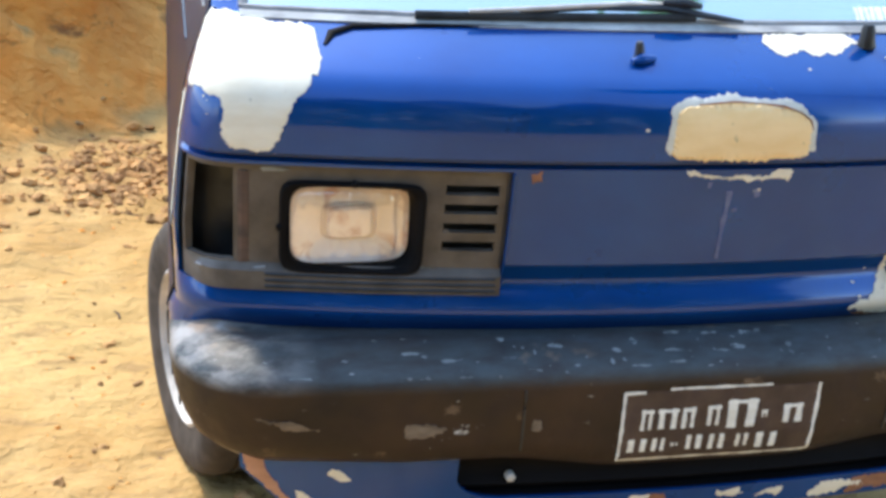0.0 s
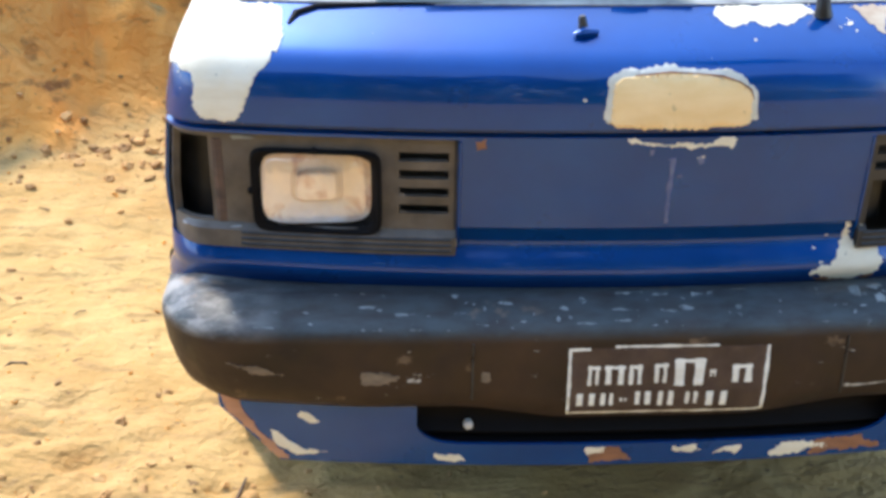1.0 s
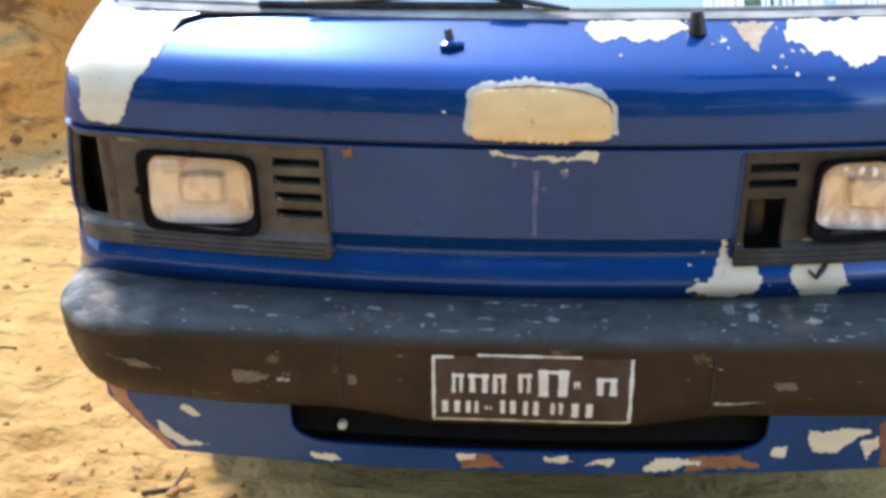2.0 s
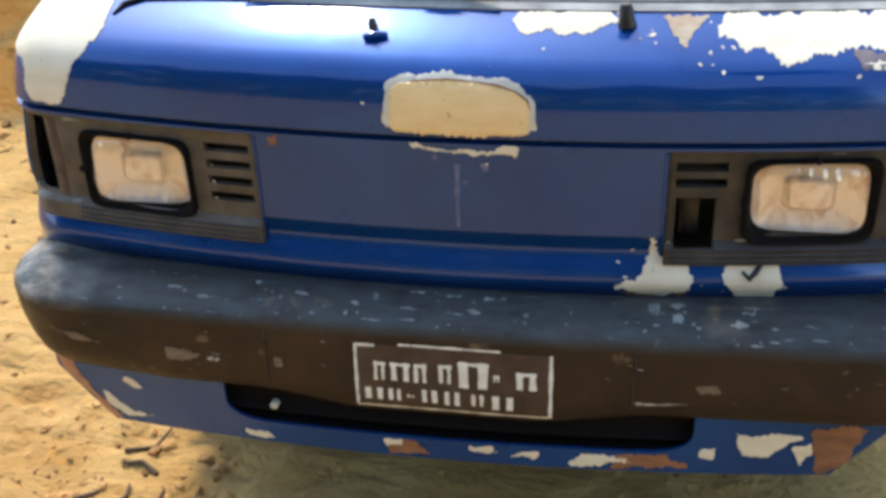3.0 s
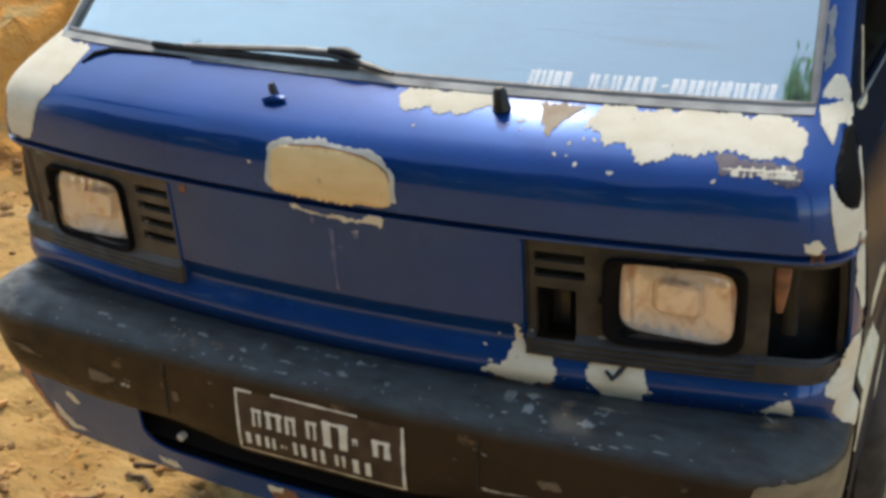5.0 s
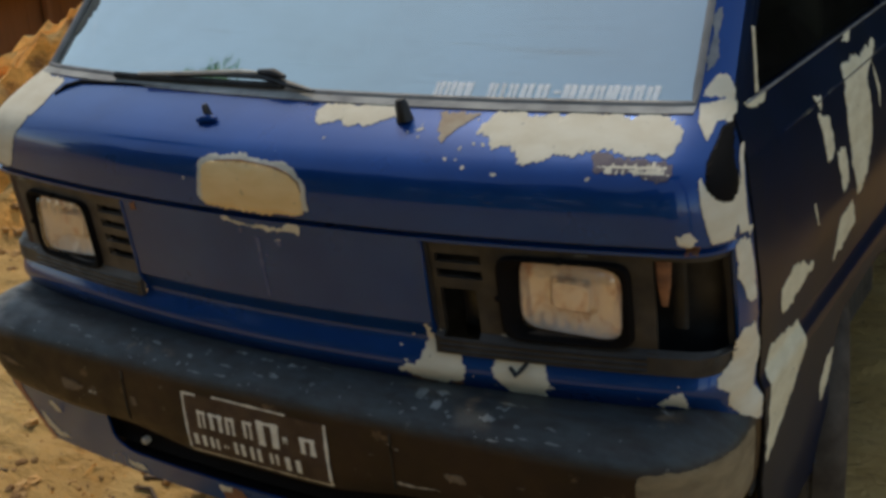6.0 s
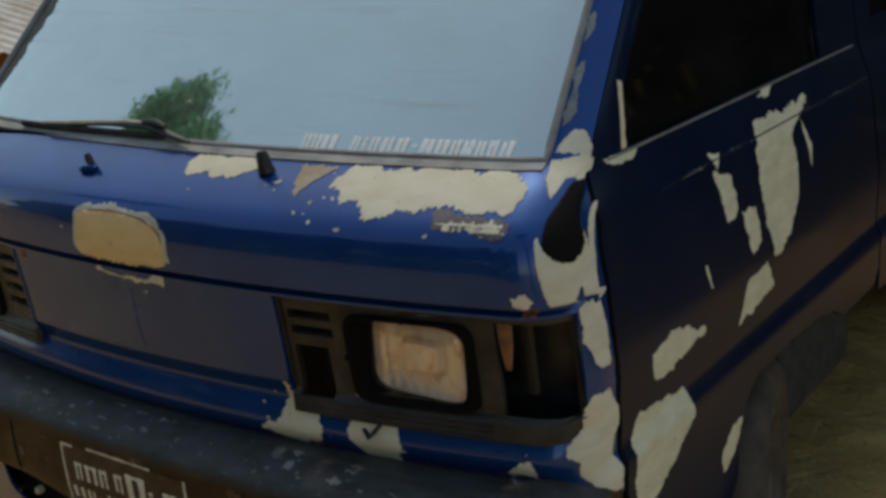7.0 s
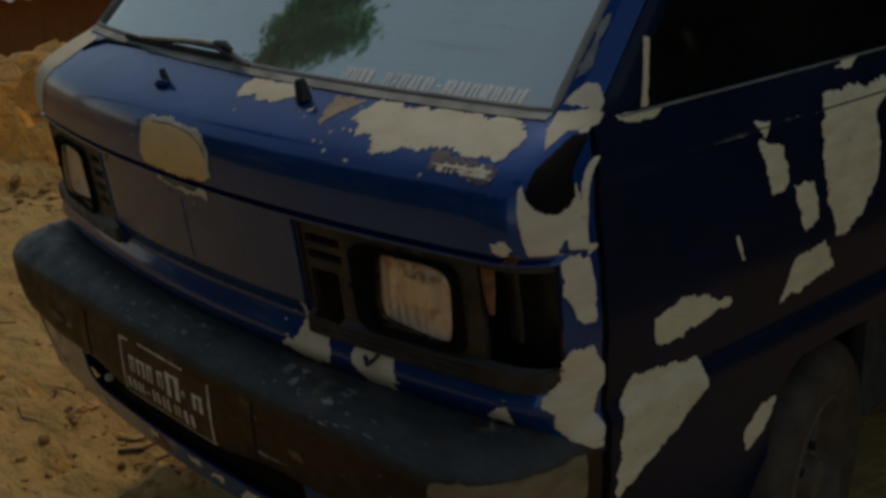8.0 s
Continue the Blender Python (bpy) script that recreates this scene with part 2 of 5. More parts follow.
def reflector_material():
    """Silvered glass with moulded flutes; brownish patches paint in what it reflects."""
    a = Mat("reflector_metal", (0.95, 0.90, 0.85), 0.32, 0.35)
    cloud = a.ramp(a.noise(26, 5, 0.6, a.scaled(1, 1, 0.8), 0.8), (0.50, 0.0), (0.66, 1.0))
    a.put(Base_Color=a.mix(cloud, (1.0, 0.89, 0.83), (0.75, 0.49, 0.40)))
    flutes = a.t.nodes.new("ShaderNodeTexWave")
    flutes.inputs["Scale"].default_value, flutes.inputs["Distortion"].default_value = 8.0, 5.0
    a.link(a.co, flutes.inputs["Vector"])
    return a.bump(a.mix(0.5, flutes.outputs["Fac"], a.voronoi(45)), 0.4, 0.008).m


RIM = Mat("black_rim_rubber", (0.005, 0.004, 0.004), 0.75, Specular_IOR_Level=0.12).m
CHROME = reflector_material()
WINDSCREEN = glass("windscreen_glass", (0.30, 0.34, 0.33), 0.03, 0.79)
SIDE_GLASS = glass("tinted_side_glass", (0.02, 0.024, 0.02), 0.05, 0.025, 0.1)
SAND = sand_material()
WALL_WOOD = wood_material("weathered_board", (0.24, 0.145, 0.075), (0.13, 0.075, 0.038))
TWIG = wood_material("dry_twig", (0.16, 0.10, 0.06), (0.07, 0.04, 0.025))
BARK = wood_material("bark", (0.17, 0.12, 0.08), (0.07, 0.05, 0.035))
TIN = tin_material()


def clod_material():
    a = Mat("earth_clod", (0.45, 0.24, 0.09), 0.95)
    each = a.t.nodes.new("ShaderNodeNewGeometry").outputs["Random Per Island"]
    base = a.mix(a.ramp(each, (0.0, 0.0), (1.0, 1.0)), (0.16, 0.07, 0.025), (0.66, 0.36, 0.13))
    a.put(Base_Color=a.mix(a.ramp(a.noise(60, 4), (0.4, 0.0), (0.7, 0.7)), base, (0.58, 0.36, 0.15)))
    return a.bump(a.noise(90, 5), 0.6, 0.003).m


CLOD = clod_material()
LEAF = plastic("green_leaf", (0.025, 0.23, 0.10), 0.5)


def lens_material():
    """Thin moulded glass: mostly clear, with a ribbed gloss and a little dust."""
    a = Mat("ribbed_lamp_glass", (1, 1, 1), 0.08)
    n = a.t.nodes
    clear, film, both = n.new("ShaderNodeBsdfTransparent"), n.new("ShaderNodeBsdfGlossy"), n.new("ShaderNodeMixShader")
    dust, top = n.new("ShaderNodeBsdfDiffuse"), n.new("ShaderNodeMixShader")
    clear.inputs[0].default_value = (0.97, 0.95, 0.92, 1)
    film.inputs["Roughness"].default_value, film.inputs["Color"].default_value = 0.09, (1.0, 0.93, 0.86, 1)
    both.inputs[0].default_value = 0.20
    wave = n.new("ShaderNodeTexWave")
    wave.inputs["Scale"].default_value, wave.inputs["Distortion"].default_value = 14.0, 4.0
    a.link(a.co, wave.inputs["Vector"])
    relief = n.new("ShaderNodeBump")
    relief.inputs["Strength"].default_value, relief.inputs["Distance"].default_value = 0.35, 0.006
    a.link(wave.outputs["Fac"], relief.inputs["Height"])
    a.link(relief.outputs[0], film.inputs["Normal"])
    # Warm dust tint: the lit ground's reflection put into its colour.
    dust.inputs[0].default_value = (0.66, 0.54, 0.46, 1)
    a.link(clear.outputs[0], both.inputs[1])
    a.link(film.outputs[0], both.inputs[2])
    a.link(a.ramp(a.noise(24, 5), (0.35, 0.02), (0.7, 0.12)), top.inputs[0])
    a.link(both.outputs[0], top.inputs[1])
    a.link(dust.outputs[0], top.inputs[2])
    a.link(top.outputs[0], n["Material Output"].inputs[0])
    return a.m


LENS = lens_material()


# ---------------------------------------------------------------- building helpers
def part(name, bm, material, parent=None, label="", smooth=True):
    mesh = bpy.data.meshes.new(name)
    bmesh.ops.recalc_face_normals(bm, faces=bm.faces)
    bm.to_mesh(mesh)
    bm.free()
    mesh.materials.append(material)
    if smooth:
        mesh.polygons.foreach_set("use_smooth", [True] * len(mesh.polygons))
        mesh.set_sharp_from_angle(angle=radians(38))
    ob = new(name, mesh)
    if parent is not None:
        ob.parent = parent
        if parent.type == "EMPTY":
            ob.matrix_parent_inverse = parent.matrix_basis.inverted()
    return tagged(ob, label)


def thing(name, at, label, category, group=""):
    ob = new(name)
    ob.matrix_basis = pose(*at)
    ob.empty_display_size = 0.1
    return tagged(ob, label, category, group)


def box(bm, lo, hi, bevel=0.0, m=None):
    made = bmesh.ops.create_cube(bm, size=1.0)["verts"]
    lo, hi = Vector(lo), Vector(hi)
    for v in made:
        v.co = Vector([lo[i] + (v.co[i] + 0.5) * (hi[i] - lo[i]) for i in range(3)])
    if bevel:
        edges = list({e for v in made for e in v.link_edges})
        made = bmesh.ops.bevel(bm, geom=edges, offset=bevel, segments=2, affect="EDGES", profile=0.5)["verts"]
    if m is not None:
        bmesh.ops.transform(bm, matrix=m, verts=list({v for v in bm.verts} if not bevel else set(made)))
    return bm


def tube(bm, points, radii, sides=8, flat=1.0):
    """A tapered tube along points; flat squashes it upward."""
    rings = []
    for i, p in enumerate(points):
        p = Vector(p)
        a, b = Vector(points[max(0, i - 1)]), Vector(points[min(len(points) - 1, i + 1)])
        d = (b - a).normalized()
        side = d.cross(Vector((0, 0, 1)))
        side = side.normalized() if side.length > 1e-4 else Vector((1, 0, 0))
        up = side.cross(d).normalized()
        r = radii[i] if isinstance(radii, (list, tuple)) else radii
        rings.append([bm.verts.new(p + side * (r * math.cos(k * 2 * math.pi / sides))
                                   + up * (r * flat * math.sin(k * 2 * math.pi / sides))) for k in range(sides)])
    for a, b in zip(rings, rings[1:]):
        for k in range(sides):
            bm.faces.new((a[k], a[(k + 1) % sides], b[(k + 1) % sides], b[k]))
    bm.faces.new(rings[0][::-1])
    bm.faces.new(rings[-1])
    return bm


def lathe(bm, profile, sides=40, m=Matrix.Identity(4)):
    """Turns (radius, along) pairs round the x axis."""
    rings = [[bm.verts.new(m @ Vector((a, r * math.cos(k * 2 * math.pi / sides), r * math.sin(k * 2 * math.pi / sides))))
              for k in range(sides)] for r, a in profile]
    for a, b in zip(rings, rings[1:]):
        for k in range(sides):
            bm.faces.new((a[k], a[(k + 1) % sides], b[(k + 1) % sides], b[k]))
    return bm


def table(rows, at):
    if at <= rows[0][0]:
        return rows[0][1]
    for (a, b), (c, d) in zip(rows, rows[1:]):
        if at <= c:
            return b + (d - b) * (at - a) / (c - a)
    return rows[-1][1]


# ---------------------------------------------------------------- the van's skin
# u runs round the plan of the body from the middle of the nose, z is the height.
FRONT = [(0.40, 0.03), (0.74, 0.113), (0.752, 0.1055), (0.762, 0.0985), (0.770, 0.0942), (0.778, 0.0925), (0.786, 0.0930), (0.794, 0.0953), (0.802, 0.0985), (0.810, 0.1022),
         (0.818, 0.1060), (0.826, 0.1085), (0.832, 0.1080), (0.857, 0.0975), (0.861, 0.0930), (1.02, 0.072), (1.024, 0.086), (1.030, 0.086), (1.034, 0.066), (1.07, 0.065),
         (1.09, 0.0665), (1.103, 0.0688), (1.115, 0.0725), (1.125, 0.0775), (1.135, 0.085), (1.145, 0.0965), (1.155, 0.113), (1.167, 0.135), (1.18, 0.162), (1.195, 0.196),
         (1.21, 0.228), (1.80, 0.80)]
WIDE = [(0.34, 0.815), (0.5, 0.832), (0.74, 0.834), (0.765, 0.822), (0.9, 0.825), (1.05, 0.808), (1.12, 0.795), (1.2, 0.764), (1.80, 0.685)]
CURVE, CORNER = 0.15, 0.10
BACK, SILL, BELT, EAVES, GROUND = 3.75, 0.36, 1.188, 1.76, 0.07


def skin_numbers(z):
    f, w = table(FRONT, z), table(WIDE, z)
    a = w - CORNER * 0.8
    for _ in range(4):
        a = w - CORNER * (1 - math.sin(math.atan(2 * CURVE * a)))
    return f, w, a, math.atan(2 * CURVE * a)


def skin(u, z, off=0.0):
    """The point of the skin at u and z, moved outward by off."""
    s, u = (1 if u >= 0 else -1), abs(u)
    f, w, a, th0 = skin_numbers(z)
    bend = CORNER * (math.pi / 2 - th0)
    if u <= a:
        x, y, th = u, f + CURVE * u * u, math.atan(2 * CURVE * u)
    elif u < a + bend:
        th = th0 + (u - a) / CORNER
        x = a + CORNER * (math.sin(th) - math.sin(th0))
        y = f + CURVE * a * a + CORNER * (math.cos(th0) - math.cos(th))
    else:
        th = math.pi / 2
        x, y = w, f + CURVE * a * a + CORNER * math.cos(th0) + u - a - bend
    dz = 0.004
    lean = (table(FRONT, z + dz) - table(FRONT, z - dz)) / (2 * dz) * math.cos(th)
    lean -= (table(WIDE, z + dz) - table(WIDE, z - dz)) / (2 * dz) * math.sin(th)
    n = Vector((math.sin(th) * s, -math.cos(th), lean)).normalized()
    return Vector((s * x, y, z)) + n * off


def u_of(y, z):
    """u of the place on the van's side that lies y behind the nose."""
    f, w, a, th0 = skin_numbers(z)
    return a + CORNER * (math.pi / 2 - th0) + y - (f + CURVE * a * a + CORNER * math.cos(th0))


def spread(*stops):
    """Numbers between the stops, no further apart than each pair's step: (stop, step), (stop, step), ..., (stop,)."""
    out = []
    for (a, step), nxt in zip(stops, stops[1:]):
        n = max(1, math.ceil((nxt[0] - a) / step - 1e-6))
        out += [a + (nxt[0] - a) * i / n for i in range(n)]
    return out + [stops[-1][0]]


def sheet(columns, zs, at, keep=lambda i, j: True, thick=0.006):
    """A thick sheet over columns and heights; at(column, z) gives the point."""
    bm = bmesh.new()
    grid = [[bm.verts.new(at(c, z)) for z in zs] for c in columns]
    for i in range(len(columns) - 1):
        for j in range(len(zs) - 1):
            if keep((columns[i] + columns[i + 1]) / 2, (zs[j] + zs[j + 1]) / 2):
                bm.faces.new((grid[i][j], grid[i + 1][j], grid[i + 1][j + 1], grid[i][j + 1]))
    bmesh.ops.delete(bm, geom=[v for v in bm.verts if not v.link_faces], context="VERTS")
    bmesh.ops.remove_doubles(bm, verts=bm.verts, dist=1e-5)
    bmesh.ops.dissolve_degenerate(bm, dist=1e-5, edges=bm.edges)
    return thicken(bm, thick) if thick else bm


def thicken(bm, thick, middle=Vector((0, 1.9, 0.85))):
    """Gives an open sheet a back, on the side that faces the van's middle."""
    bmesh.ops.recalc_face_normals(bm, faces=bm.faces)
    bm.normal_update()
    faces = bm.faces[:]
    if sum(f.normal.dot(f.calc_center_median() - middle) * f.calc_area() for f in faces) < 0:
        bmesh.ops.reverse_faces(bm, faces=faces)
        bm.normal_update()
    rim = [e.verts[:] for e in bm.edges if len(e.link_faces) == 1]
    twin = {v: bm.verts.new(v.co - v.normal * thick) for v in bm.verts[:]}
    for f in faces:
        bm.faces.new([twin[v] for v in reversed(f.verts)])
    for a, b in rim:
        bm.faces.new((a, b, twin[b], twin[a]))
    return bm


def blob(poly, at, rough=0.006, seed=0, step=0.003, proud=0.0015):
    """A thin skin of filler over a rough-edged area with the given corners; at(u, z, off) lays it on a surface."""
    edge = []
    if len(poly) > 4:
        for _ in range(2):
            poly = [(a + (c - a) * f, b + (d - b) * f) for (a, b), (c, d) in zip(poly, poly[1:] + poly[:1]) for f in (0.11, 0.89)]
    for (a, b), (c, d) in zip(poly, poly[1:] + poly[:1]):
        long = math.hypot(c - a, d - b)
        n = max(2, int(long / 0.0028))
        for k in range(n):
            p, q = a + (c - a) * k / n, b + (d - b) * k / n
            soft, hard = Vector((p * 38, q * 38, seed * 3.7)), Vector((p * 170, q * 170, seed * 1.3))
            push = noise.noise(soft) * 1.6 + noise.noise(hard) * 1.0 + noise.noise(hard * 2.3) * 0.35
            edge.append((p + (d - b) / long * push * rough, q - (c - a) / long * push * rough))
    bm = bmesh.new()
    flat = [bm.verts.new((p[0], p[1], 0)) for p in edge]
    faces = bmesh.ops.triangle_fill(bm, use_beauty=True, edges=[bm.edges.new((a, b)) for a, b in zip(flat, flat[1:] + flat[:1])])
    us, zs = [p[0] for p in edge], [p[1] for p in edge]
    for axis, lo, hi in ((0, min(us), max(us)), (1, min(zs), max(zs))):
        n = int((hi - lo) / (step * 3))
        for k in range(1, n + 1):
            co, no = [0, 0, 0], [0, 0, 0]
            co[axis], no[axis] = lo + (hi - lo) * k / (n + 1), 1
            bmesh.ops.bisect_plane(bm, geom=bm.verts[:] + bm.edges[:] + bm.faces[:], plane_co=co, plane_no=no)
    for v in bm.verts:
        border = any(len(e.link_faces) < 2 for e in v.link_edges)
        v.co = at(v.co.x, v.co.y, 0.0009 if border else proud)
    return bm


# ---------------------------------------------------------------- the van
van = thing("van", (0, 1.9, GROUND), "old dark blue minibus with cream filler patches and worn black bumper", "van")
GAP = 0.307


def gap(z):
    """The door's front gap: upright, then leaning back below the belt."""
    return table([(1.08, GAP), (1.20, 0.336)], z)


HOUSE_U, HOUSE_Z = (0.335, 0.815), (0.813, 1.015)


def nose_at(c, z):
    """Columns up to 0.86 are u itself; from there on they stretch to the door's gap."""
    if abs(c) <= 0.66:
        return skin(c, z)
    end = u_of(gap(z) - 0.006, z)
    low = abs(c) if abs(c) <= 0.80 else 0.80 + (abs(c) - 0.80) / 0.06 * (end - 0.80)
    high = 0.66 + (abs(c) - 0.66) / 0.20 * (end - 0.66)
    k = max(0.0, min(1.0, (z - 1.024) / 0.05))
    return skin(math.copysign(low + (high - low) * k, c), z)


def nose_keep(c, z):
    return not (HOUSE_U[0] < abs(c) < (0.8201 if c > 0 else 0.8301) and HOUSE_Z[0] < z < HOUSE_Z[1])


half = spread((0.0, 0.03), (0.335, 0.03), (0.66, 0.02), (0.80, 0.01), (0.83, 0.01), (0.86,))
cols = [-c for c in half[:0:-1]] + half
nose_zs = spread((0.70, 0.02), (0.74, 0.01), (0.76, 0.004), (0.813, 0.0045), (0.832, 0.006), (0.857, 0.002), (0.861, 0.03), (1.015, 0.005), (1.02, 0.004), (1.024, 0.006),
                 (1.030, 0.004), (1.034, 0.012), (1.10, 0.006), (1.21,))
nose = part("nose_panel", sheet(cols, nose_zs, nose_at, nose_keep), PAINT, van)


# filler on the nose: corners in u and z
def patches(rows, parent, at=skin, material=PUTTY, name="filler_patch"):
    for i, (poly, rough) in enumerate(rows):
        part(name, blob(poly, at, rough, seed=len(poly) * 7 + i), material, parent)


patches([
    ([(-0.70, 1.205), (-0.612, 1.195), (-0.612, 1.15), (-0.65, 1.109), (-0.682, 1.038), (-0.748, 1.036), (-0.756, 1.113), (-0.84, 1.115), (-0.83, 1.16), (-0.79, 1.205)], 0.004),
    ([(-0.862, 1.10), (-0.895, 1.09), (-0.905, 0.98), (-0.90, 0.87), (-0.88, 0.88), (-0.872, 1.0)], 0.004),
    ([(-0.074, 1.018), (-0.02, 1.011), (0.06, 1.012), (0.096, 1.020), (0.106, 1.016), (0.098, 1.000), (0.088, 1.005), (0.03, 1.000), (-0.04, 1.005)], 0.004),
    ([(0.08, 1.192), (0.11, 1.2), (0.246, 1.2), (0.254, 1.184), (0.194, 1.178), (0.096, 1.18)], 0.004),
    ([(0.318, 0.86), (0.336, 0.826), (0.350, 0.811), (0.378, 0.811), (0.390, 0.785), (0.382, 0.762), (0.33, 0.748), (0.256, 0.764), (0.300, 0.790)], 0.0065),
    ([(0.434, 0.811), (0.524, 0.811), (0.530, 0.787), (0.522, 0.744), (0.458, 0.748), (0.44, 0.784)], 0.0065),
    ([(0.398, 1.186), (0.415, 1.2), (0.70, 1.2), (0.722, 1.175), (0.716, 1.156), (0.64, 1.160), (0.592, 1.164), (0.572, 1.152), (0.545, 1.156), (0.530, 1.146), (0.494, 1.144), (0.482, 1.158), (0.43, 1.164), (0.402, 1.174)], 0.005),
    ([(0.612, 1.146), (0.65, 1.150), (0.70, 1.146), (0.722, 1.142), (0.724, 1.134), (0.68, 1.138), (0.63, 1.138)], 0.004),
    ([(0.738, 1.190), (0.724, 1.212), (0.730, 1.234), (0.742, 1.248), (0.762, 1.246), (0.790, 1.216), (0.818, 1.192), (0.768, 1.188)], 0.0015),
    ([(0.736, 1.192), (0.770, 1.190), (0.766, 1.170)], 0.001),
    ([(0.778, 1.200), (0.80, 1.198), (0.852, 1.128), (0.860, 1.112), (0.853, 1.109), (0.810, 1.181), (0.79, 1.186)], 0.001),
    ([(0.772, 1.133), (0.79, 1.112), (0.818, 1.098), (0.854, 1.102), (0.866, 1.129), (0.905, 1.082), (0.905, 1.017), (0.864, 1.028), (0.858, 1.051), (0.834, 1.027), (0.798, 1.033), (0.790, 1.059)], 0.002),
    ([(0.848, 1.021), (0.864, 1.027), (0.905, 1.015), (0.908, 0.942), (0.900, 0.914), (0.868, 0.92), (0.842, 0.97)], 0.004),
    ([(0.828, 0.861), (0.85, 0.884), (0.892, 0.877), (0.905, 0.815), (0.888, 0.772), (0.90, 0.705), (0.838, 0.721), (0.81, 0.753), (0.824, 0.779), (0.798, 0.790), (0.80, 0.803)], 0.004),
    ([(0.884, 1.150), (0.903, 1.148), (0.906, 1.09), (0.905, 1.02), (0.893, 1.03), (0.890, 1.09)], 0.002),
    ([(0.742, 1.050), (0.764, 1.056), (0.776, 1.044), (0.768, 1.034), (0.744, 1.036)], 0.003),
    ([(0.70, 0.755), (0.746, 0.787), (0.75, 0.75)], 0.004),
], nose)
rng = random.Random(77)
flecks = []
for u, z, w, h, n in ((-0.70, 1.10, 0.08, 0.06, 6), (0.34, 0.80, 0.07, 0.04, 8), (0.48, 0.78, 0.06, 0.03, 7), (0.0, 1.0, 0.12, 0.015, 3),
                      (0.17, 1.18, 0.11, 0.02, 6), (0.35, 1.175, 0.05, 0.02, 5), (0.56, 1.15, 0.17, 0.02, 13), (0.72, 1.04, 0.04, 0.01, 5), (0.72, 0.77, 0.04, 0.02, 6),
                      (0.01, 1.08, 0.14, 0.05, 3)):
    for k in range(n):
        a, r = rng.uniform(0, 6.28), 0.0008 + 0.0026 * rng.random() ** 2
        p, q = u + w * math.cos(a) * rng.uniform(0.9, 1.15), z + h * math.sin(a) * rng.uniform(0.95, 1.3)
        long, turn = rng.uniform(1.0, 2.6), rng.uniform(-0.6, 0.6)
        ring = [(r * long * math.cos(t * 0.9) * rng.uniform(0.6, 1.1), r * math.sin(t * 0.9) * rng.uniform(0.6, 1.1)) for t in range(7)]
        flecks.append(([(p + a * math.cos(turn) - b * math.sin(turn), q + a * math.sin(turn) + b * math.cos(turn)) for a, b in ring], 0.0003))
patches(flecks, nose, name="fleck")
patches([([(0.60, 1.158), (0.66, 1.156), (0.714, 1.154), (0.730, 1.144), (0.728, 1.130), (0.69, 1.136), (0.62, 1.142)], 0.004)], nose,
        material=putty_material("scraped_undercoat", (0.20, 0.16, 0.17), (0.07, 0.06, 0.09)), name="scrape")
patches([([(0.312, 1.196), (0.386, 1.196), (0.352, 1.163)], 0.004)], nose, material=putty_material("patchy_brown_filler", (0.50, 0.42, 0.31), (0.30, 0.19, 0.12)))
patches([([(-0.31, 1.012), (-0.292, 1.018), (-0.288, 1.0), (-0.306, 0.996)], 0.003),
         ([(0.75, 1.036), (0.772, 1.036), (0.775, 1.018), (0.755, 1.017)], 0.003),
         ([(0.27, 0.757), (0.38, 0.757), (0.37, 0.749), (0.28, 0.75)], 0.003)], nose, material=RUST, name="rust_spot")
part("badge_bed", blob([(-0.106, 1.123), (-0.01, 1.132), (0.09, 1.124), (0.131, 1.100), (0.130, 1.043), (-0.008, 1.0415), (-0.115, 1.044)], skin, 0.0035, 2),
     putty_material("chalky_primer", (0.64, 0.61, 0.53), (0.52, 0.48, 0.38)), nose)
part("badge_filler", blob([(-0.098, 1.115), (-0.01, 1.123), (0.085, 1.114), (0.119, 1.094), (0.121, 1.038), (-0.008, 1.0365), (-0.104, 1.039)], skin, 0.0012, 5, proud=0.0042),
     putty_material("smooth_tan_filler", (0.86, 0.61, 0.31), (0.79, 0.53, 0.24)), nose, "smooth tan filler where the badge was")
for k, (u, a, b) in enumerate(((0.004, 0.868, 0.985), (-0.03, 0.99, 1.0), (0.05, 0.975, 0.985), (0.018, 0.95, 0.955))):
    part("drip", blob([(u - 0.003, a), (u + 0.003, a), (u + 0.004, b), (u - 0.004, b)], skin, 0.0015, 20 + k), putty_material("thin_filler_smear", (0.16, 0.17, 0.27), (0.05, 0.065, 0.18)), nose)
# the round edge of the badge's bed
bm = bmesh.new()
ring = [(-0.065, 1.1185), (-0.01, 1.1225), (0.03, 1.1205), (0.07, 1.1165), (0.098, 1.108), (0.115, 1.097), (0.121, 1.082)]
tube(bm, [skin(u, z, 0.0042) for u, z in ring], [0.001, 0.0016, 0.0008, 0.0018, 0.0012, 0.0016, 0.0005], 6)
part("badge_outline", bm, RUST, nose)
bm = bmesh.new()
tube(bm, [skin(u, z, 0.0035) for u, z in ((0.466, 0.798), (0.478, 0.787), (0.487, 0.797), (0.497, 0.811))], [0.004, 0.008, 0.007, 0.005], 6, 0.5)
part("tick_mark", bm, INK, nose)
# a flat black patch on the corner post: shade of an open recess, painted
part("recess_shade", blob([(0.786, 1.185), (0.816, 1.184), (0.844, 1.150), (0.876, 1.114), (0.872, 1.098), (0.840, 1.088), (0.806, 1.096), (0.786, 1.118), (0.780, 1.150)],
                           skin, 0.002, 3, proud=0.004), RIM, nose, "flat black patch painted for the shade inside an open recess")


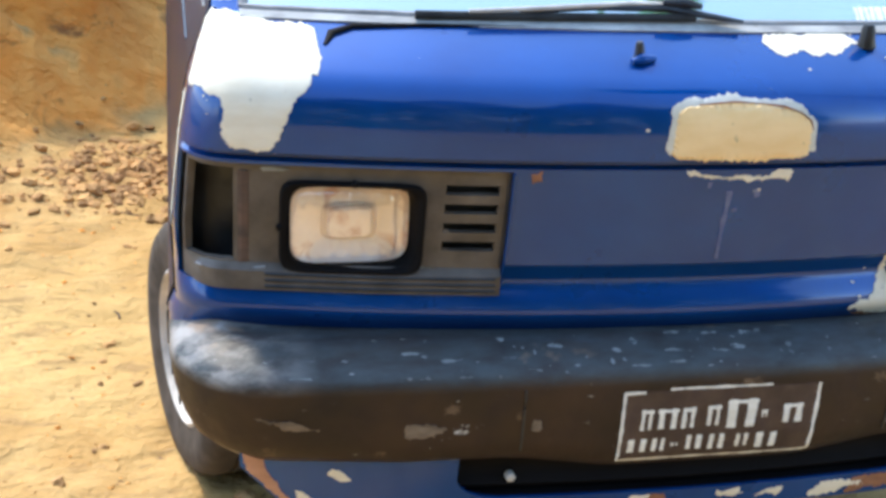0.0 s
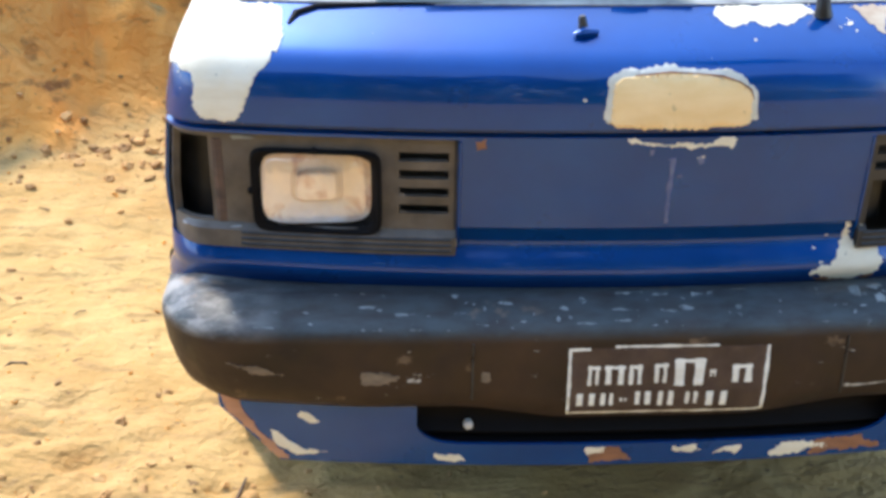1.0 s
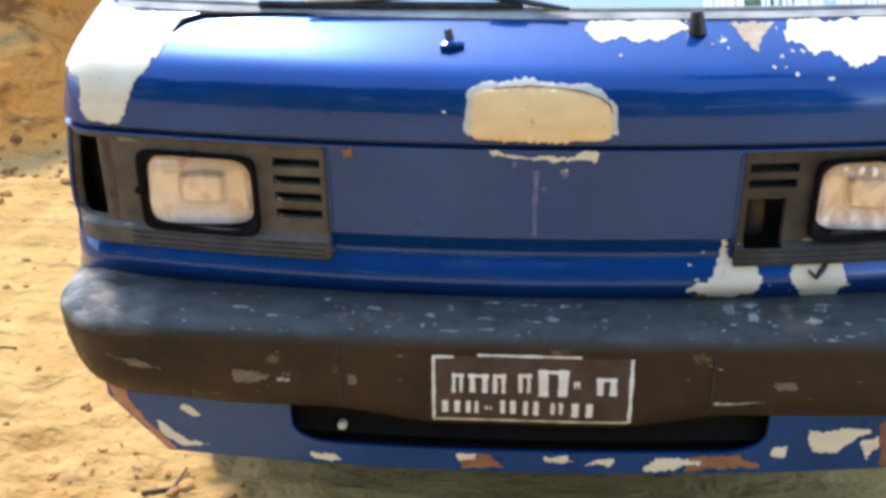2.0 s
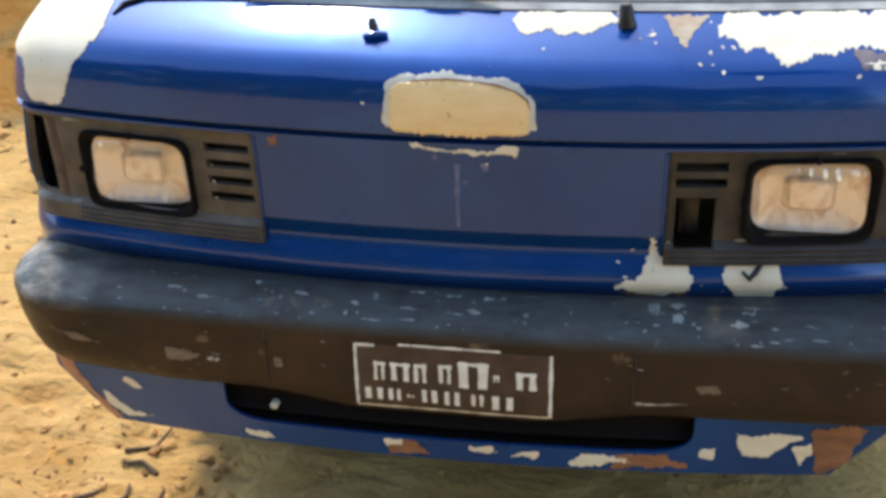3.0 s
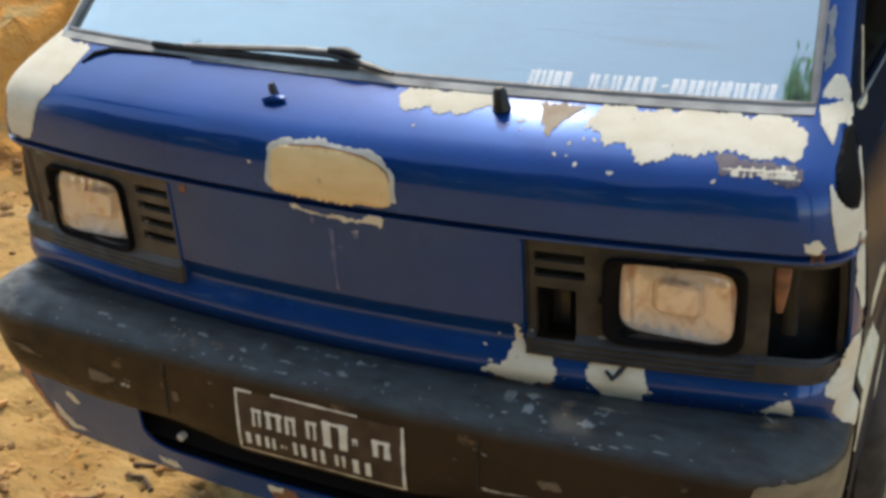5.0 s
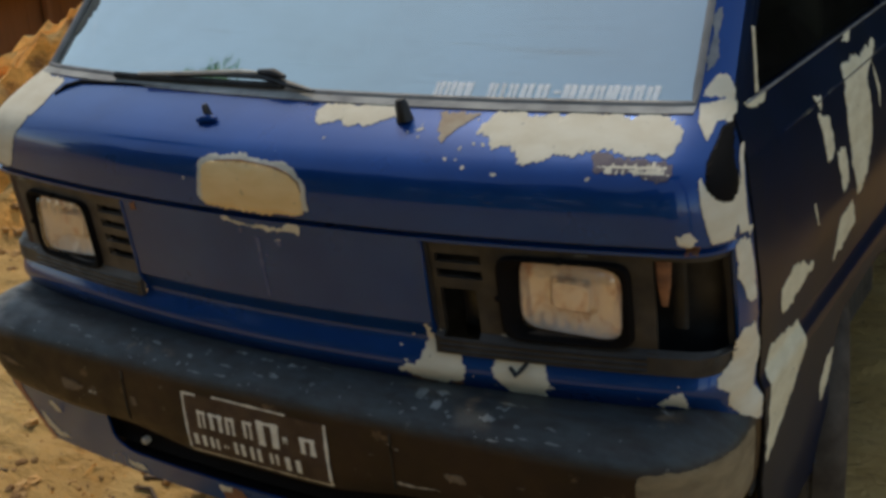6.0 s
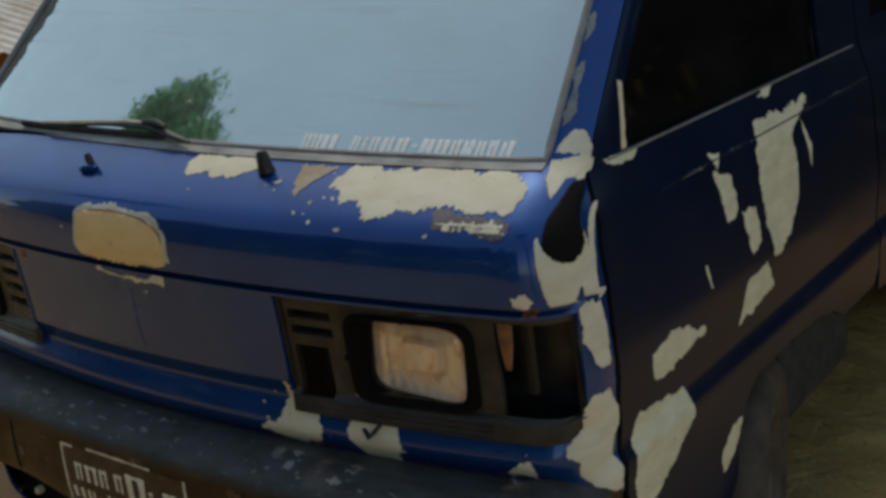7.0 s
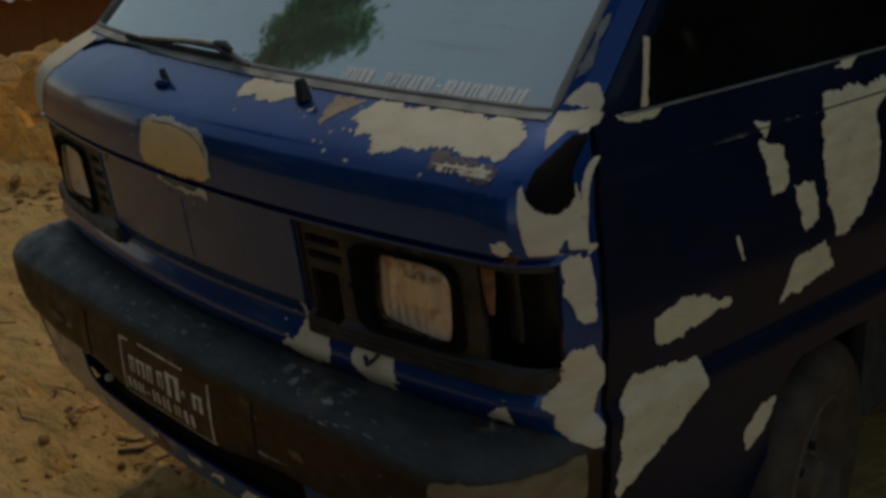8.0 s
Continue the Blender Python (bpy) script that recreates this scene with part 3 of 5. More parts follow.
def lamp_plane(u, z, off=0.0):
    """The skin round the lamps, carried straight down past the nose panel's lower edge."""
    level = max(z, 0.864)
    p = skin(u, level, off)
    return Vector((p.x, p.y + (level - z) * 0.05, p.z + z - level))


def headlamp_unit(side):
    """The grey panel with its lamp, slots and the empty recess of the corner lamp."""
    left = side < 0
    lens_u, lens_z = (0.474, 0.652), (0.853, 0.978) if left else (0.861, 0.986)
    slots = [0.980, 0.949, 0.918, 0.887] if left else [0.983, 0.955]
    hole = (0.738, 0.838, 0.852, 1.004) if left else (0.705, 0.838, 0.848, 1.003)
    broken = None if left else (0.352, 0.416, 0.842, 0.928)

    def keep(c, z):
        if lens_u[0] - 0.006 < c < lens_u[1] + 0.006 and lens_z[0] - 0.004 < z < lens_z[1] + 0.004:
            return False
        if 0.350 < c < 0.430 and any(abs(z - s) < 0.008 for s in slots):
            return False
        if broken and broken[0] < c < broken[1] and broken[2] < z < broken[3]:
            return False
        return not (hole[0] < c < hole[1] and hole[2] < z < hole[3])

    end = 0.846 if left else 0.842
    us = sorted({0.337, 0.350, 0.352, 0.416, 0.430, 0.468, 0.658, 0.70, hole[0], hole[1], end}
                | {0.658 - 0.019 * k for k in range(1, 10)} | {0.68, 0.72, 0.76, 0.775, 0.79, 0.80})
    zs = sorted({0.811, 0.842, lens_z[0] - 0.004, lens_z[1] + 0.004, 0.928, 1.002, 1.013, hole[2], hole[3]} | {s + d for s in slots for d in (-0.008, 0.008)})
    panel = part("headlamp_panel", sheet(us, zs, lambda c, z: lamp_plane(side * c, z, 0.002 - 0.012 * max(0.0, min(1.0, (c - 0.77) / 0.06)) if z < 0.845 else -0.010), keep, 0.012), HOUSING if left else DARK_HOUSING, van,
                 "faded grey plastic" if left else "darker grey plastic, broken at its inner end")
    part("slot_back", sheet(spread((0.345, 0.03), (0.435,)), spread((min(slots) - 0.012, 0.03), (1.0,)),
                            lambda c, z: lamp_plane(side * c, z, -0.034), thick=0.003), BLACK, panel)
    part("backing", sheet(spread((0.337, 0.04), (end,)), spread((0.80, 0.05), (1.012,)),
                          lambda c, z: lamp_plane(side * c, min(z, 1.01)) + Vector((0, 0.10, 0)), thick=0.004), BLACK, panel)
    bm = bmesh.new()
    for z in (0.838, 0.828, 0.818):
        tube(bm, [lamp_plane(side * u, z, 0.001) for u in spread((0.345, 0.04), (0.69,))], 0.003, 6)
    part("rib", bm, BLACK, panel)
    bm = bmesh.new()
    tube(bm, [lamp_plane(side * u, 0.846 - 0.008 * math.sin((u - 0.69) * 24), -0.004) for u in spread((0.69, 0.012), (0.800 if left else 0.836,))], 0.0024, 8)
    part("lower_lip", bm, GASKET if left else DARK_HOUSING, panel, "pale worn edge below the empty recess")
    if left:
        bm = bmesh.new()
        tube(bm, [lamp_plane(side * 0.722, z, -0.012) for z in spread((0.85, 0.03), (1.0,))], 0.010, 6, 0.5)
        part("bracket", bm, putty_material("rusty_brown_steel", (0.13, 0.075, 0.05), (0.05, 0.035, 0.028)), panel, "rusty bracket")
    else:
        bm = bmesh.new()
        tube(bm, [lamp_plane(0.735, z, -0.055) for z in spread((0.86, 0.03), (0.99,))], 0.014, 8, 0.6)
        part("bracket", bm, BLACK, panel)
        bm = bmesh.new()
        tube(bm, [lamp_plane(0.718 + 0.02 * (z - 0.93), z, -0.016) for z in spread((0.925, 0.02), (1.004,))], [0.005, 0.008, 0.011, 0.012, 0.013], 8, 0.6)
        part("bracket", bm, RUST, panel, "rusty torn bracket")
        bm = bmesh.new()
        tube(bm, [lamp_plane(0.385, z, -0.06) for z in spread((0.83, 0.03), (0.93,))], 0.018, 8, 0.5)
        part("bracket", bm, BLACK, panel)

    # lamp: bezel, reflector bowl, bulb shield and domed glass
    mid_u, mid_z = (lens_u[0] + lens_u[1]) / 2, (lens_z[0] + lens_z[1]) / 2
    half_u, half_z = (lens_u[1] - lens_u[0]) / 2, (lens_z[1] - lens_z[0]) / 2
    centre = Vector((lamp_plane(side * mid_u, mid_z).x, lamp_plane(side * lens_u[1], mid_z).y - 0.003, mid_z))

    def rounded(r, depth, follow=0.0, n=48):
        pts = []
        for k in range(n):
            c, s = math.cos(2 * math.pi * k / n), math.sin(2 * math.pi * k / n)
            x, z = math.copysign(abs(c) ** (0.36 if r < 1.1 else 0.24), c) * half_u * r, math.copysign(abs(s) ** (0.40 if r < 1.1 else 0.24), s) * half_z * r
            p = centre + Vector((x, 0, z))
            p.y += (lamp_plane(p.x, p.z).y - p.y) * follow - depth
            pts.append(p)
        return pts

    def shell(rows, cap=True):
        bm = bmesh.new()
        rings = [[bm.verts.new(p) for p in rounded(*row)] for row in rows]
        for a, b in zip(rings, rings[1:]):
            for k in range(48):
                bm.faces.new((a[k], a[(k + 1) % 48], b[(k + 1) % 48], b[k]))
        if cap:
            bm.faces.new(rings[-1])
        return bm

    lamp = part("headlamp", shell([(1.16, -0.06, 1.0), (1.20, -0.014, 1.0), (1.195, -0.003, 1.0), (1.17, 0.003, 1.0), (1.12, 0.003, 1.0), (1.08, -0.001, 0.9), (1.05, -0.003, 0.2), (1.03, -0.006, 0.0), (1.01, -0.02, 0.0)], False), RIM, van,
                "black bezel round a clear rectangular lamp")
    part("reflector", shell([(1.01, -0.017), (0.97, -0.018), (0.82, -0.022), (0.60, -0.027), (0.48, -0.029), (0.45, -0.036), (0.40, -0.037)]), CHROME, lamp, "bright silvered bowl")
    part("bulb_shield", shell([(0.37, -0.037), (0.38, -0.020), (0.35, -0.016), (0.05, -0.014)]), CHROME, lamp)
    part("lens", shell([(1.03, -0.014), (1.0, -0.006), (0.94, -0.001), (0.8, 0.003), (0.5, 0.006), (0.2, 0.007)]), LENS, lamp, "ribbed clear glass")


    for x, z in ((0.0, half_z * 1.19), (-half_u * 1.19, 0.0)):
        p = lamp_plane(centre.x + x, mid_z + z, 0.003)
        part("screw", tube(bmesh.new(), [p + Vector((0, 0.006, 0)), p, p - Vector((0, 0.003, 0))], [0.006, 0.006, 0.003], 8), RIM, panel)
    # Small pale marks near the panel's edges and the lens.
    chips = [(0.655, 1.005, 0.045, 0.004), (0.60, 0.846, 0.012, 0.003), (0.44, 0.850, 0.05, 0.003)] if left else [(0.58, 1.006, 0.03, 0.002), (0.45, 0.850, 0.02, 0.002)]
    for k, (u, z, w, h) in enumerate(chips):
        part("pale_mark", blob([(side * u, z), (side * (u + w * 0.5), z + h), (side * (u + w), z + h * 0.6), (side * (u + w * 0.9), z - h), (side * (u + w * 0.3), z - h * 0.8)],
                               lambda a, b, o: lamp_plane(a, b, o - 0.0095), 0.0012, 90 + k), SCUFF, panel)


SCUFF = putty_material("scuffed_grey_plastic", (0.25, 0.25, 0.235), (0.10, 0.105, 0.10))
headlamp_unit(-1)
headlamp_unit(1)
# the dark joint between the bonnet lip and the nose panel
part("panel_gap", tube(bmesh.new(), [skin(u, 1.027, -0.003) for u in spread((-0.80, 0.03), (0.82,))], 0.0032, 6), RUBBER, nose)
# folded edges of the nose beside the lamp panels
for side in (-1, 1):
    part("flange", tube(bmesh.new(), [skin(side * 0.3325, z, 0.0005) for z in spread((0.822, 0.02), (1.012,))], 0.0032, 6), PAINT, nose)
    part("gap_seal", tube(bmesh.new(), [skin(side * 0.3375, z, -0.006) for z in spread((0.818, 0.02), (1.012,))], 0.003, 6), BLACK, nose)

# bumper: a C section swept round the front
BUMP_W, BUMP_R = 0.845, 0.17


def bumper_at(s, inset, z):
    """s runs along the bumper's outer edge from the middle, inset goes into the van."""
    sign, s = (1 if s >= 0 else -1), abs(s)
    full = s
    a, k = BUMP_W - BUMP_R, 0.045
    if s <= a:
        x, y, th = s, k * s * s, 2 * k * s
    else:
        th0 = 2 * k * a
        th = min(math.pi / 2, th0 + (s - a) / BUMP_R)
        bend = BUMP_R * (math.pi / 2 - th0)
        x = a + BUMP_R * (math.sin(th) - math.sin(th0))
        y = k * a * a + BUMP_R * (math.cos(th0) - math.cos(th)) + max(0, s - a - bend)
    z += 0.024 * max(0.0, min(1.0, (full - 0.16) / 0.16)) * max(0.0, min(1.0, (0.69 - z) / 0.13))
    inset += (0.036 if sign < 0 else 0.0) * max(0.0, min(1.0, (s - 0.50) / 0.30)) * max(0.0, (0.70 - z) / 0.15) ** 1.4
    return Vector((sign * (x - inset * math.sin(th)), y + inset * math.cos(th), z))


BUMP_SECTION = [(0.17, 0.744), (0.10, 0.749), (0.075, 0.753), (0.055, 0.749), (0.018, 0.733), (0.007, 0.725), (0.0015, 0.715), (0.0, 0.704),
                (0.0, 0.65), (0.002, 0.60), (0.006, 0.572), (0.018, 0.553), (0.045, 0.546), (0.075, 0.548)]
END = BUMP_W - BUMP_R + BUMP_R * 1.52 + 0.10
bm = bmesh.new()
ss = spread((-END, 0.012), (-0.66, 0.04), (0.66, 0.012), (END,))
rows = []
def dent(s):
    return 0.004 * noise.noise(Vector((s * 4, 0, 3)))


for s in ss:
    rows.append([bm.verts.new(bumper_at(s, i - dent(s), z)) for i, z in BUMP_SECTION])
for a, b in zip(rows, rows[1:]):
    for k in range(len(BUMP_SECTION) - 1):
        bm.faces.new((a[k], a[k + 1], b[k + 1], b[k]))
bumper = part("bumper", thicken(bm, 0.006), BUMPER, van, "scuffed black plastic, its top coloured with grey sky sheen")


def on_bumper(s, z, off):
    inset = table([(z0, i0) for i0, z0 in BUMP_SECTION[::-1][1:-2]], z)
    return bumper_at(s, inset - off * 0.5 - dent(s) - 0.0006, z)


patches([([(0.722, 0.708), (0.80, 0.712), (0.95, 0.714), (1.0, 0.71), (1.0, 0.575), (0.94, 0.565), (0.735, 0.566)], 0.002)],
        bumper, on_bumper, putty_material("khaki_fibreglass", (0.26, 0.205, 0.125), (0.15, 0.11, 0.065)), "unpainted_end")
patches([([(-0.50, 0.635), (-0.46, 0.642), (-0.43, 0.628), (-0.45, 0.608), (-0.49, 0.612)], 0.006),
         ([(-0.72, 0.66), (-0.66, 0.65), (-0.62, 0.632), (-0.66, 0.634)], 0.005),
         ([(-0.30, 0.645), (-0.285, 0.642), (-0.288, 0.620), (-0.302, 0.622)], 0.003),
         ([(0.40, 0.635), (0.43, 0.64), (0.44, 0.625), (0.41, 0.618)], 0.004),
         ([(0.53, 0.648), (0.548, 0.65), (0.545, 0.636), (0.53, 0.638)], 0.003)], bumper, on_bumper, putty_material("tan_scrape", (0.20, 0.145, 0.095), (0.06, 0.04, 0.025)), "scrape")
rng = random.Random(12)
flecks = []
for k in range(95):
    s, z = rng.choice((rng.uniform(-0.62, 0.70), rng.gauss(-0.45, 0.12), rng.gauss(0.45, 0.1), rng.gauss(-0.05, 0.12))), rng.uniform(0.722, 0.757)
    w, h = 0.004 + 0.034 * rng.random() ** 3, 0.0004 + 0.0013 * rng.random()
    flecks.append(([(s, z), (s + w * 0.4, z + h), (s + w, z + rng.uniform(-h, h)), (s + w * 0.6, z - h)], 0.0009))
patches(flecks, bumper, on_bumper, SCUFF, "scratch")
patches([([(s, z), (s + w, z + 0.002), (s + w * 0.9, z - h), (s + 0.1 * w, z - h * 0.5)], 0.003) for s, z, w, h in
         ((0.05, 0.752, 0.04, 0.002), (0.47, 0.751, 0.022, 0.002), (0.45, 0.742, 0.03, 0.0015), (0.32, 0.752, 0.018, 0.002), (0.36, 0.745, 0.015, 0.0015))], bumper, on_bumper, SCUFF, "scrape")
for s in (-0.315, 0.30):
    part("seam", tube(bmesh.new(), [on_bumper(s, z, 0.001) for z in spread((0.575, 0.02), (0.70,))], 0.002, 5), BLACK, bumper)

# plate painted on the bumper
PLATE = (-0.160, 0.171, 0.566, 0.690)


def painted(cells, parent, name, at, material=WHITE, label="", jitter=0.001):
    for i, (a, b, c, d) in enumerate(cells):
        part(name, blob([(a, c), (b, c), (b, d), (a, d)], at, jitter, 50 + i, proud=0.0018), material, parent, label)


painted([(PLATE[0], PLATE[1], PLATE[2], PLATE[3])], bumper, "plate_ground", lambda u, z, o: on_bumper(u, z, o * 0.6),
        plastic("brown_black_paint", (0.034, 0.015, 0.008), 0.6), "brown-black painted plate field")
painted([(-0.160, -0.155, 0.568, 0.690), (0.165, 0.171, 0.566, 0.690), (-0.160, 0.171, 0.564, 0.569), (-0.160, -0.125, 0.686, 0.690),
         (-0.085, 0.085, 0.690, 0.694)], bumper, "plate_frame", lambda u, z, o: on_bumper(u, z, o * 1.3))
PLATE_BARS = [(-0.128, -0.108, 0.622, 0.658), (-0.100, -0.066, 0.622, 0.658), (-0.060, -0.038, 0.622, 0.658), (-0.018, 0.004, 0.624, 0.660),
         (0.014, 0.066, 0.618, 0.668), (0.074, 0.084, 0.634, 0.648), (0.110, 0.145, 0.622, 0.656),
         (-0.145, -0.112, 0.582, 0.606), (-0.104, -0.082, 0.582, 0.606), (-0.072, -0.060, 0.590, 0.596), (-0.048, -0.020, 0.582, 0.608),
         (-0.010, 0.018, 0.580, 0.608), (0.036, 0.058, 0.582, 0.606), (0.070, 0.108, 0.578, 0.606)]
painted([(a + (b - a) * f, a + (b - a) * g, c, d) for a, b, c, d in PLATE_BARS for f, g in ((0.04, 0.34), (0.66, 0.96))]
        + [(a, b, d - 0.007, d - 0.001) for a, b, c, d in PLATE_BARS[:7]], bumper, "painted_bar", lambda u, z, o: on_bumper(u, z, o * 1.3))


# valance below the bumper
def apron_at(x, z, off=0.0):
    return Vector((x, 0.012 + 0.115 * x * x + (0.56 - z) * 0.15 - off, z))


def slot_edge(z):
    """Half width of the intake slot, rounded at its lower corners."""
    return 0.335 + 0.07 * (1 - (1 - max(0.0, min(1.0, (z - 0.497) / 0.040))) ** 2) ** 0.5


def outer(x, z):
    return x * (1 if abs(x) < 0.60 else 1 - max(0.0, 0.562 - z) * 0.9 * (abs(x) - 0.60) / 0.10)


def joined(*pieces):
    out = bmesh.new()
    for bm in pieces:
        mesh = bpy.data.meshes.new("piece")
        bm.to_mesh(mesh)
        bm.free()
        out.from_mesh(mesh)
        bpy.data.meshes.remove(mesh)
    return out


slot_zs = spread((0.497, 0.003), (0.537, 0.008), (0.60,))
apron = part("valance", joined(
    sheet(spread((-0.735, 0.02), (0.735,)), spread((0.452, 0.009), (0.497,)), lambda x, z: apron_at(outer(x, z), z)),
    *[sheet(spread((0.0, 0.05), (1.0,)), slot_zs, lambda c, z: apron_at(side * (slot_edge(z) + (outer(0.735, z) - slot_edge(z)) * c), z)) for side in (-1, 1)]),
    PAINT, van, "blue valance with chipped lower edge")
bm = sheet(spread((-0.48, 0.02), (0.48,)), spread((0.475, 0.01), (0.625,)),
           lambda x, z: apron_at(x, z, -0.035 + 0.02 * math.exp(-((z - 0.515) / 0.012) ** 2)), thick=0.01)
intake = part("intake", bm, RIM, apron, "black air intake")
part("bolt", tube(bmesh.new(), [apron_at(-0.318, 0.531, k) for k in (-0.020, -0.008, -0.006)], [0.008, 0.008, 0.005], 6), STEEL, intake, "bare steel bolt head")
part("intake_floor", sheet(spread((-0.41, 0.02), (0.41,)), [0.0, 0.5, 1.0], lambda x, c: apron_at(x, 0.492, -0.002 - 0.05 * c), thick=0.004), RIM, intake)
patches([([(-0.60, 0.560), (-0.585, 0.556), (-0.565, 0.535), (-0.585, 0.532), (-0.605, 0.548)], 0.003),
         ([(-0.655, 0.52), (-0.635, 0.515), (-0.60, 0.478), (-0.55, 0.474), (-0.61, 0.463), (-0.64, 0.485)], 0.004),
         ([(-0.375, 0.474), (-0.335, 0.476), (-0.32, 0.462), (-0.37, 0.460)], 0.003),
         ([(-0.12, 0.488), (-0.085, 0.490), (-0.09, 0.475), (-0.12, 0.474)], 0.003),
         ([(0.03, 0.486), (0.07, 0.490), (0.08, 0.478), (0.04, 0.474)], 0.004),
         ([(0.12, 0.488), (0.15, 0.484), (0.14, 0.472), (0.10, 0.470)], 0.004),
         ([(0.22, 0.484), (0.28, 0.488), (0.32, 0.470), (0.20, 0.462)], 0.005),
         ([(0.47, 0.548), (0.50, 0.536), (0.56, 0.545), (0.585, 0.535), (0.54, 0.510), (0.53, 0.490), (0.49, 0.495), (0.48, 0.52)], 0.004),
         ([(0.42, 0.505), (0.445, 0.512), (0.44, 0.485), (0.415, 0.49)], 0.003),
         ([(0.57, 0.51), (0.60, 0.525), (0.605, 0.50), (0.585, 0.47)], 0.004)], apron, apron_at)
patches([([(-0.12, 0.484), (-0.06, 0.49), (-0.04, 0.462), (-0.11, 0.458)], 0.004),
         ([(0.28, 0.487), (0.36, 0.492), (0.40, 0.465), (0.27, 0.458)], 0.005),
         ([(0.595, 0.556), (0.69, 0.558), (0.665, 0.49), (0.645, 0.462), (0.615, 0.462), (0.605, 0.51)], 0.006)], apron, apron_at, RUST, "rust_spot")
patches([([(-0.732, 0.590), (-0.705, 0.585), (-0.690, 0.548), (-0.658, 0.500), (-0.622, 0.458), (-0.640, 0.455), (-0.676, 0.500), (-0.722, 0.552)], 0.003)], apron, apron_at,
        putty_material("terracotta_primer", (0.52, 0.27, 0.16), (0.36, 0.17, 0.09)), "primer_patch")

# windscreen, its seal and posts
GLASS_Z = (1.211, 1.72)


def glass_u(z):
    return table(WIDE, z) - 0.047


def screen_at(c, z, off=-0.006):
    return skin(c * glass_u(z), z, off)


windscreen = part("windscreen", sheet(spread((-1.0, 0.06), (1.0,)), spread((GLASS_Z[0], 0.03), (GLASS_Z[1],)), screen_at, thick=0), WINDSCREEN, van)
windscreen.visible_shadow = False
bm = bmesh.new()
loop = ([screen_at(c, GLASS_Z[0], 0.0) for c in spread((-1.0, 0.05), (1.0,))] + [screen_at(1.0, z, 0.0) for z in spread((GLASS_Z[0] + 0.02, 0.04), (GLASS_Z[1],))]
        + [screen_at(c, GLASS_Z[1], 0.0) for c in spread((-1.0, 0.05), (0.98,))[::-1]] + [screen_at(-1.0, z, 0.0) for z in spread((GLASS_Z[0] + 0.02, 0.04), (GLASS_Z[1] - 0.02,))[::-1]])
tube(bm, loop + loop[:1], 0.0065, 8)
part("windscreen_seal", bm, GASKET, van)
part("cowl", sheet(spread((-0.72, 0.04), (0.72,)), [1.200, 1.203, 1.208], lambda c, z: skin(c, z, 0.003), thick=0.005), putty_material("chalky_grey_cowl", (0.44, 0.43, 0.40), (0.22, 0.215, 0.21)), van, "dusty grey strip below the glass")
painted([(0.276 + (a + (b - a) * f - 0.290) * 1.11, 0.276 + (a + (b - a) * g - 0.290) * 1.11, 1.217, 1.2375) for f, g in ((0.0, 0.45), (0.57, 1.0)) for a, b in (
    (0.290, 0.305), (0.308, 0.324), (0.327, 0.352), (0.378, 0.392), (0.398, 0.404), (0.410, 0.424), (0.430, 0.448),
    (0.454, 0.472), (0.494, 0.513), (0.517, 0.536), (0.540, 0.554), (0.558, 0.574), (0.578, 0.592), (0.596, 0.610), (0.614, 0.632))]
    + [(0.487, 0.497, 1.226, 1.229)], windscreen, "painted_bar", lambda u, z, o: skin(u, z, o * 0.6 - 0.0055), plastic("white_brush_paint", (0.93, 0.93, 0.91), 0.5))

# A dark mottled strip along the pane's left edge.
part("edge_mottle", blob([(-0.695, 1.265), (-0.672, 1.27), (-0.655, 1.33), (-0.640, 1.38), (-0.628, 1.44), (-0.632, 1.48), (-0.650, 1.475), (-0.668, 1.40), (-0.682, 1.33)],
                          lambda u, z, o: skin(u, z, o * 0.5 - 0.0055), 0.008, 61), plastic("dark_mottled_strip", (0.05, 0.055, 0.05), 0.7), windscreen, "dark mottled strip along the edge")
part("cowl_gap", tube(bmesh.new(), [skin(u, z, 0.001) for u, z in ((-0.600, 1.176), (-0.588, 1.188), (-0.555, 1.196), (-0.45, 1.200), (-0.30, 1.202), (-0.20, 1.203))],
                      [0.003, 0.008, 0.007, 0.005, 0.003, 0.0015], 8, 0.7), RIM, van)
# wiper and stubs
wiper = part("wiper", tube(bmesh.new(), [skin(u, z, 0.014) for u, z in ((-0.30, 1.213), (-0.18, 1.222), (-0.07, 1.224), (0.0, 1.214), (0.055, 1.205))],
                           [0.004, 0.007, 0.010, 0.008, 0.004], 8, 0.7), BLACK, van)
part("blade", tube(bmesh.new(), [skin(u, 1.205 + 0.014 * (u + 0.54), 0.010) for u in spread((-0.46, 0.05), (-0.02,))], 0.0055, 8, 1.2), RUBBER, wiper)
part("arm", tube(bmesh.new(), [skin(u, z, 0.020) for u, z in ((-0.38, 1.206), (-0.27, 1.216), (-0.12, 1.226), (-0.06, 1.226))], [0.003, 0.004, 0.004, 0.003], 8), STEEL, wiper, "bare pale metal")
part("hinge", tube(bmesh.new(), [skin(u, z, 0.024) for u, z in ((-0.075, 1.226), (-0.04, 1.226), (-0.012, 1.221))], [0.005, 0.008, 0.004], 8), BLACK, wiper)
